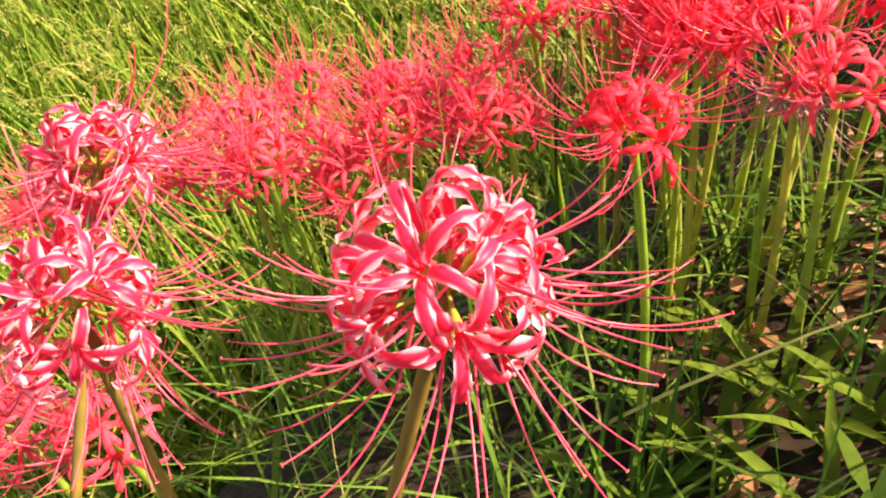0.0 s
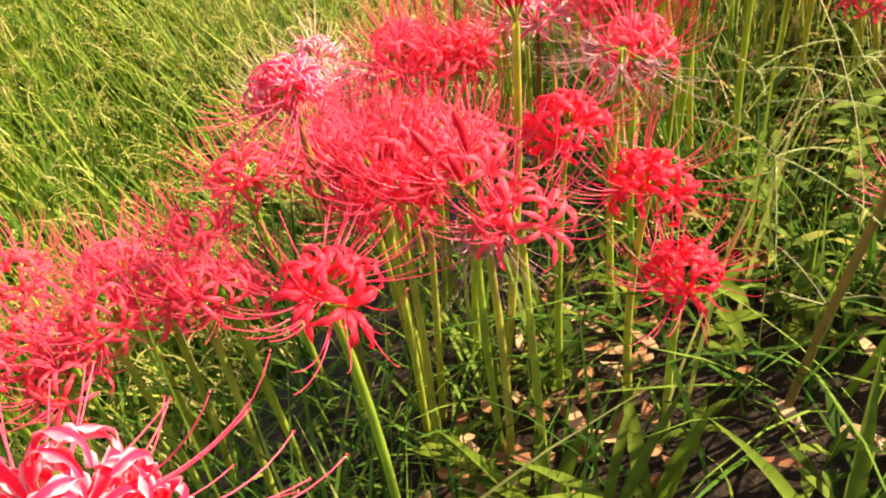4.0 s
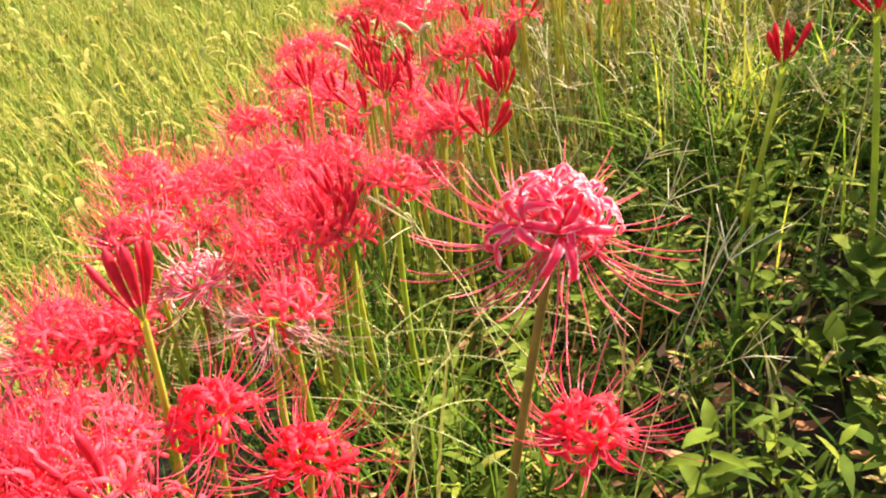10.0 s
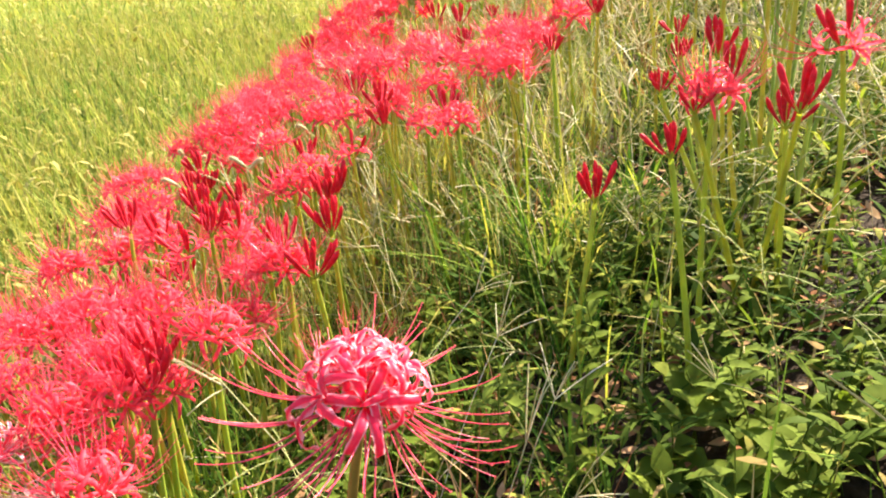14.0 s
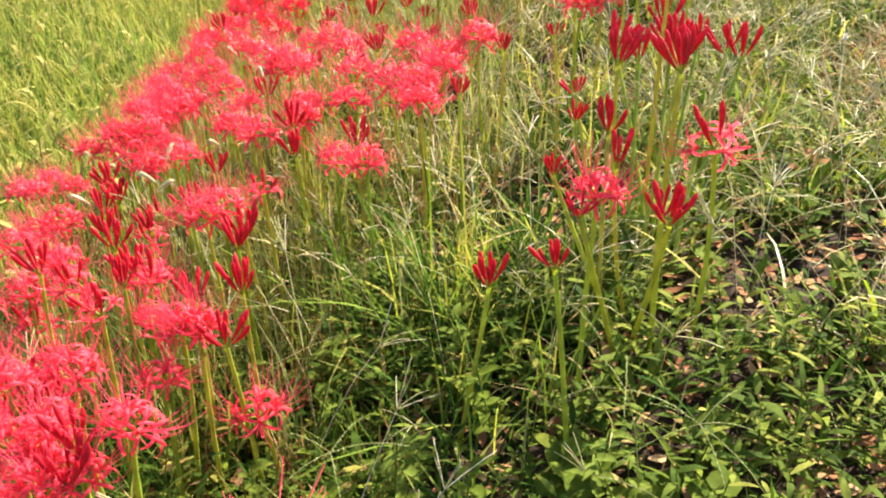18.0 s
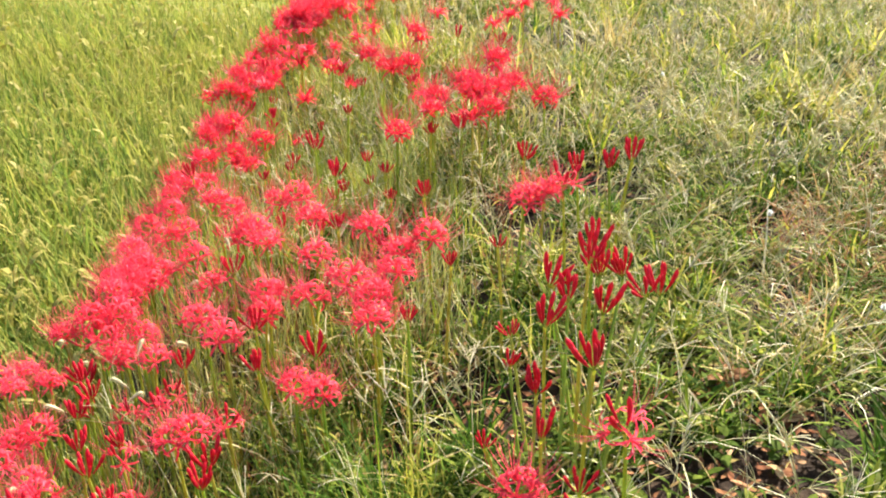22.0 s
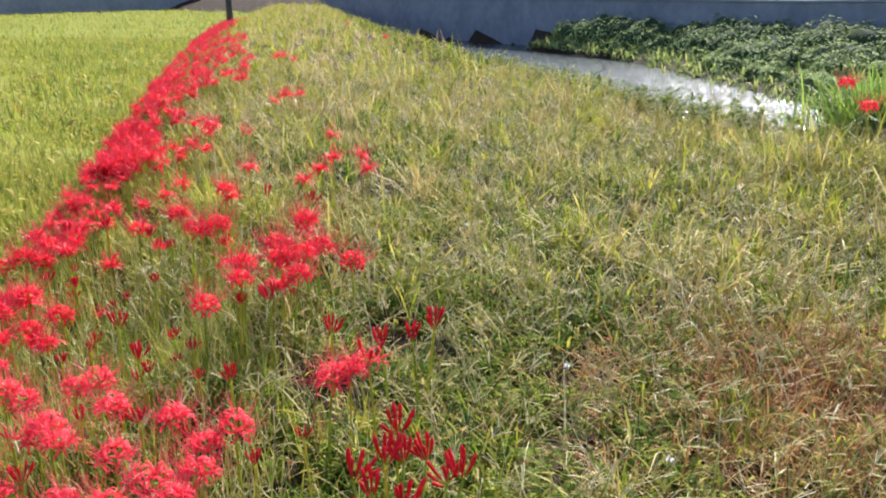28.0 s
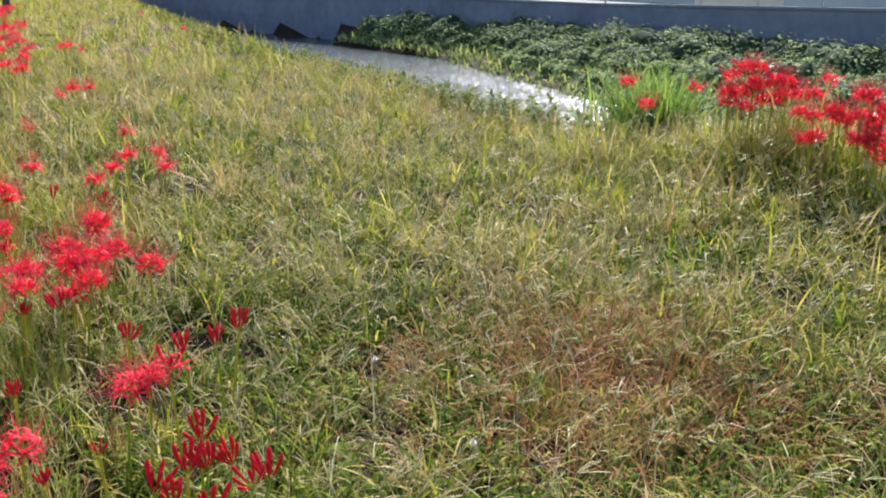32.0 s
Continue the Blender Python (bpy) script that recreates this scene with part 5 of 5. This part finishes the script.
REACH_C = [(3.17, 1.82, 0.20, "b"), (3.54, 2.18, 0.16, "b"), (3.53, 1.71, 0.30, "r"), (5.37, 2.60, 0.35, "r"), (4.75, 2.49, 0.27, "r"), (4.76, 2.32, 0.33, "r"), (5.77, 3.53, 0.15, "r"), (4.98, 3.03, 0.16, "r"), (5.22, 2.89, 0.22, "r"), (6.18, 2.84, 0.38, "r"), (5.56, 2.11, 0.43, "r"), (5.06, 1.85, 0.43, "b"), (5.11, 2.17, 0.40, "b"), (6.18, 2.15, 0.44, "r"), (6.39, 2.00, 0.45, "r"), (5.84, 1.76, 0.45, "r"), (5.97, 2.16, 0.44, "r"), (7.32, 2.61, 0.45, "r"), (9.66, 4.09, 0.44, "r"), (20.00, 6.30, 0.48, "r"), (14.89, 6.59, 0.45, "r"), (4.27, 1.70, 0.40, "r"), (3.97, 1.73, 0.36, "r"), (3.78, 1.66, 0.35, "r"), (3.99, 1.55, 0.40, "r"), (4.02, 1.44, 0.42, "r"), (4.53, 1.65, 0.43, "r"), (4.21, 1.43, 0.43, "r"), (3.62, 1.43, 0.38, "b"), (3.82, 1.38, 0.41, "r")]
REACH_D = [(3.99, 1.18, 0.43, "r"), (3.25, 0.99, 0.43, "b"), (3.28, 0.58, 0.44, "b"), (3.12, 0.62, 0.44, "b"), (2.90, 0.78, 0.42, "r"), (2.86, 0.83, 0.41, "r"), (3.07, 0.72, 0.43, "b"), (2.95, 0.73, 0.43, "h"), (2.45, 0.38, 0.43, "b"), (2.21, 0.46, 0.41, "b"), (2.39, 0.43, 0.43, "b")]
RIVERSIDE = [(7.58, -2.57, 1.05, "r"), (7.54, -2.67, 1.07, "r"), (7.61, -2.47, 0.96, "r"), (7.55, -2.65, 0.97, "r"), (7.61, -2.46, 0.86, "r"), (7.58, -2.55, 0.83, "r"), (7.55, -2.63, 0.88, "r"), (7.52, -2.72, 0.82, "r"), (7.49, -2.80, 0.95, "r"), (7.46, -2.89, 0.96, "r"), (7.47, -2.88, 0.86, "r"), (7.49, -2.80, 0.82, "r"), (7.42, -3.00, 0.88, "r"), (7.39, -3.09, 0.87, "r"), (7.61, -2.47, 0.76, "r"), (7.56, -2.60, 0.75, "r"), (7.52, -2.72, 0.90, "r"), (8.90, -1.84, 0.79, "r"), (8.17, -1.90, 0.64, "r"), (8.17, -2.33, 0.82, "r"), (7.81, -3.37, 0.97, "r"), (6.68, -2.71, 0.82, "r"), (6.64, -2.80, 0.80, "r"), (6.59, -2.92, 0.83, "r"), (6.55, -3.01, 0.82, "r"), (6.57, -2.96, 0.78, "r"), (6.51, -3.09, 0.82, "r"), (6.47, -3.16, 0.77, "r"), (6.45, -3.20, 0.83, "r"), (6.52, -3.07, 0.96, "r"), (6.49, -3.13, 0.98, "r"), (6.45, -3.21, 0.92, "r"), (6.52, -3.07, 0.71, "r"), (6.48, -3.16, 0.68, "r"), (6.50, -3.10, 0.62, "r"), (6.45, -3.22, 0.61, "r"), (6.43, -3.26, 0.53, "r"), (6.46, -3.19, 0.73, "r"), (6.65, -2.76, 0.65, "r"), (6.63, -2.82, 0.64, "r"), (6.40, -3.31, 0.78, "r"), (6.38, -3.35, 0.89, "r"), (6.38, -3.36, 0.65, "r"), (25.82, 9.50, 0.48, "r"), (9.80, 4.00, 0.45, "r")]
SPOTS = HEAP + MOUND + SLOPE + FOOT + BEND_A + BEND_B + REACH_A + REACH_B + REACH_C + REACH_D + RIVERSIDE

pick = random.Random(11)
near, far, massed = [], [], []
for x, y, z, kind in SPOTS:
    row = (x, y, z + pick.uniform(-0.03, 0.03), pick.uniform(-0.02, 0.05), pick.uniform(-0.04, 0.04), kind, pick.uniform(0.95, 1.15) * ((0.95 if x < 2 else 1.12) if kind == "b" else 0.62 if kind == "s" else 1.0 if x < 2 else 1.32 if x < 4 else 1.5))
    if kind in "bs" and 1.45 < x < 2.5 and y < 0.6:
        row = (*row[:3], 0.72 * (x - 1.78) + pick.uniform(-0.05, 0.05), 0.72 * (y - 0.30) + pick.uniform(-0.05, 0.05), *row[5:])
    if x < 5.4 or kind not in "bs":
        (near if x < 3.2 else far if x < 5.4 or (y < -1 and x < 9.5) else massed).append(row)
# lilies crowding between them along the edge of the rice
for i in range(54):
    x = pick.uniform(0.2, 3.2) if i < 28 else pick.uniform(3.2, 7.2)
    d = abs(pick.gauss(0.0, 0.28)) + 0.02
    y = float(edge_y(x)) - d
    kind = "r" if x < 0.9 else pick.choice("rrrrrb") if d < 0.5 else pick.choice("rbbh")
    row = (x, y, float(ground_z(x, y)) + pick.uniform(0.36, 0.52), pick.uniform(-0.03, 0.05), pick.uniform(-0.05, 0.05), kind, pick.uniform(1.0, 1.25))
    (near if x < 3.2 else far if x < 5.4 else massed).append(row)
for i in range(30):
    x = pick.uniform(4.2, 9.5)
    y = float(edge_y(x)) - abs(pick.gauss(0.0, 0.6)) - 0.05
    massed.append((x, y, float(ground_z(x, y)) + pick.uniform(0.36, 0.52)))
for i in range(18):
    x = pick.uniform(1.0, 2.1)
    y = float(edge_y(x)) - pick.uniform(0.10, 0.62)
    near.append((x, y, float(ground_z(x, y)) + pick.uniform(0.34, 0.44), pick.uniform(-0.02, 0.04), pick.uniform(-0.04, 0.04), pick.choice("bbbhhr"), pick.uniform(0.95, 1.1)))
# thick stand of stems under the first mound
for i in range(7):
    x, y = pick.uniform(0.5, 0.92), pick.uniform(0.82, 1.02)
    near.append((x, y, 0.14 * x + 0.22 * (1 - y) - 0.03 + pick.uniform(-0.03, 0.03), pick.uniform(-0.02, 0.05), pick.uniform(-0.04, 0.06), "r", pick.uniform(0.85, 1.0)))
# flowering stems come up in twos and threes farther along
for x, y, z, off_x, off_y, kind, size in [row for row in near + far if row[5] == "r" and 3.4 < row[0] < 5.4][::2]:
    massed.append((x + pick.gauss(0, 0.06), y + pick.gauss(0, 0.06), z + pick.uniform(-0.05, 0.02)))
place(near, 1000, 1)
place(far, 3000, 0)


# ---- lilies farther off, too many to count ----
def drift(x, y, top, seed):
    """Shaggy heads of curled petals and filaments on thin stems."""
    r = np.random.default_rng(seed)
    n, k, j = len(x), 36, 15
    z = ground_z(x, y)
    P = np.stack([x, y, top], -1)
    (v, q), _ = blades(np.repeat(P, k, 0), r.uniform(0.07, 0.125, n * k), np.full(n * k, 0.015), r.uniform(0.5, 1.5, n * k), r.uniform(0, 6.283, n * k), r.uniform(0.3, 1.7, n * k), 4, leaf=True)
    (_, _), C = blades(np.repeat(P, j, 0), r.uniform(0.10, 0.15, n * j), np.full(n * j, 0.002), r.uniform(0.7, 1.7, n * j), r.uniform(0, 6.283, n * j), r.uniform(-1.4, -0.4, n * j), 4)
    fv, fq = tubes(C, np.full((n * j, 4), 0.0020), 3)
    sv, sq = tubes(np.stack([np.stack([x, y, z], -1), P], 1), np.full((n, 2), 0.005), 4)
    return [(v, q, 0), (fv, fq, 1), (sv, sq, 2)]


nd = 620
bx = 7.0 + 30 * np.random.default_rng(21).uniform(0, 1, nd) ** 1.4
# the drift swells out over the bank some way along, after a thin stretch
swell = np.random.default_rng(22).uniform(0, 1, nd) < 0.6 * ((bx > 11.2) & (bx < 22))
bx = np.where(swell | (bx < 9.4) | (bx > 10.6), bx, bx + 4)
by = edge_y(bx) - np.where(swell, np.random.default_rng(27).uniform(0.05, 1.9, nd), np.abs(np.random.default_rng(28).normal(0, 0.45, nd)))
bz = ground_z(bx, by) + np.random.default_rng(23).uniform(0.36, 0.52, nd)
lily_drift = new("spider_lily_drift", mesh_of("spider_lily_drift", drift(bx, by, bz, 24), [PETAL, FILAMENT, STEM]))
tagged(lily_drift, "dense red drift of distant spider lilies along the paddy edge", "flowers", kind="stuff")
mx, my, mz = (np.array([row[i] for row in massed]) for i in range(3))
spare = np.random.default_rng(25)
again = np.concatenate([np.arange(len(mx)), np.flatnonzero((mx > 7.5) & (mx < 16))])
jit = np.where(np.arange(len(again))[:, None] < len(mx), 0, 1) * spare.normal(0, 0.13, (len(again), 3)) * np.array([1, 1, 0.5])
lily_group = new("spider_lily_drift", mesh_of("spider_lily_drift", drift(mx[again] + jit[:, 0], my[again] + jit[:, 1], mz[again] + jit[:, 2], 26), [PETAL, FILAMENT, STEM]))
tagged(lily_group, "scattered and clustered red spider lilies across the far bank", "flowers", kind="stuff")

rows = []
for i in range(34):
    x = pick.uniform(2.7, 5.0)
    y = float(edge_y(x)) - pick.uniform(0.3, 1.6)
    rows.append((x, y, float(ground_z(x, y)) + pick.uniform(0.28, 0.44), pick.uniform(-0.03, 0.03), pick.uniform(-0.03, 0.03), pick.choice("bbbbh"), pick.uniform(0.7, 0.95)))
place(rows, 5000, 0)

for i, p in enumerate([(1.93, 1.76, 0.08), (2.58, 1.92, 0.13), (1.73, 1.59, 0.09), (1.83, 1.93, 0.04), (1.31, 1.61, 0.04), (2.00, 1.61, 0.12), (1.65, 1.77, 0.05), (2.32, 1.90, 0.10),
                       (1.80, 1.67, 0.07), (1.95, 2.12, 0.02), (2.16, 1.78, 0.10), (2.66, 1.98, 0.12)]):
    foxtail(*p, i)


def seed_spray(x, y, z, seed):
    """One crab-grass stalk with a star of long seed fingers."""
    r = np.random.default_rng(seed)
    e = new("crab_grass")
    fx, fy = x + r.uniform(-0.14, 0.14), y + r.uniform(-0.14, 0.14)
    e.location = (fx, fy, float(ground_z(fx, fy)) - 0.01)
    tagged(e, "pale crab-grass stalk with a star of long seed fingers", "grass", "crab-grass stalks on the bank")
    top = np.array([x - fx, y - fy, z - e.location.z])
    t = np.linspace(0, 1, 6)[:, None]
    C = t * top * np.array([1, 1, 0]) + np.sqrt(t) * np.array([0, 0, top[2]])
    v, q = tubes(C[None], np.full((1, 6), 0.0009), 4)
    part("stalk", mesh_of("stalk", [(v, q, 0)], [STALK]), e)
    for i in range(5):
        h, lift, long = i * 1.26 + r.uniform(-0.4, 0.4), r.uniform(-0.1, 0.6), r.uniform(0.08, 0.13)
        u = np.linspace(0, 1, 7)
        F = top + np.stack([np.cos(h) * long * u * np.cos(lift), np.sin(h) * long * u * np.cos(lift), long * (u * np.sin(lift) - 0.35 * u * u)], -1)
        v, q = tubes(F[None], np.full((1, 7), 0.0006), 3)
        n = 46
        root = F[0] + (F[-1] - F[0]) * np.repeat(np.linspace(0.05, 1, n // 2), 2)[:, None]
        root[:, 2] = np.interp(np.repeat(np.linspace(0.05, 1, n // 2), 2), u, F[:, 2])
        d = unit(r.normal(0, 0.5, (n, 3)) + (F[-1] - F[0]) / long) * 0.0045
        w = unit(np.cross(d, r.normal(0, 1, (n, 3)))) * 0.0006
        g = np.stack([root, root + d * 0.5 + w, root + d, root + d * 0.5 - w], 1)
        part("seed_finger", mesh_of("seed_finger", [(v, q, 0), (g, np.arange(n * 4).reshape(-1, 4), 0)], [STALK]), e)


for i, p in enumerate([(1.43, 0.34, 0.25), (1.58, 0.315, 0.25), (1.24, 0.175, 0.25), (1.30, 0.08, 0.18), (1.50, 0.70, 0.20), (1.63, 0.77, 0.19), (1.60, 0.49, 0.19), (2.12, 0.12, 0.20), (2.58, 0.14, 0.20),
                       (0.66, 0.55, 0.18), (0.69, 0.49, 0.16), (0.75, 0.50, 0.18), (0.60, 0.46, 0.15), (1.05, 0.55, 0.14), (1.9, 0.0, 0.2), (2.3, -0.1, 0.22)]):
    seed_spray(*p, 40 + i)
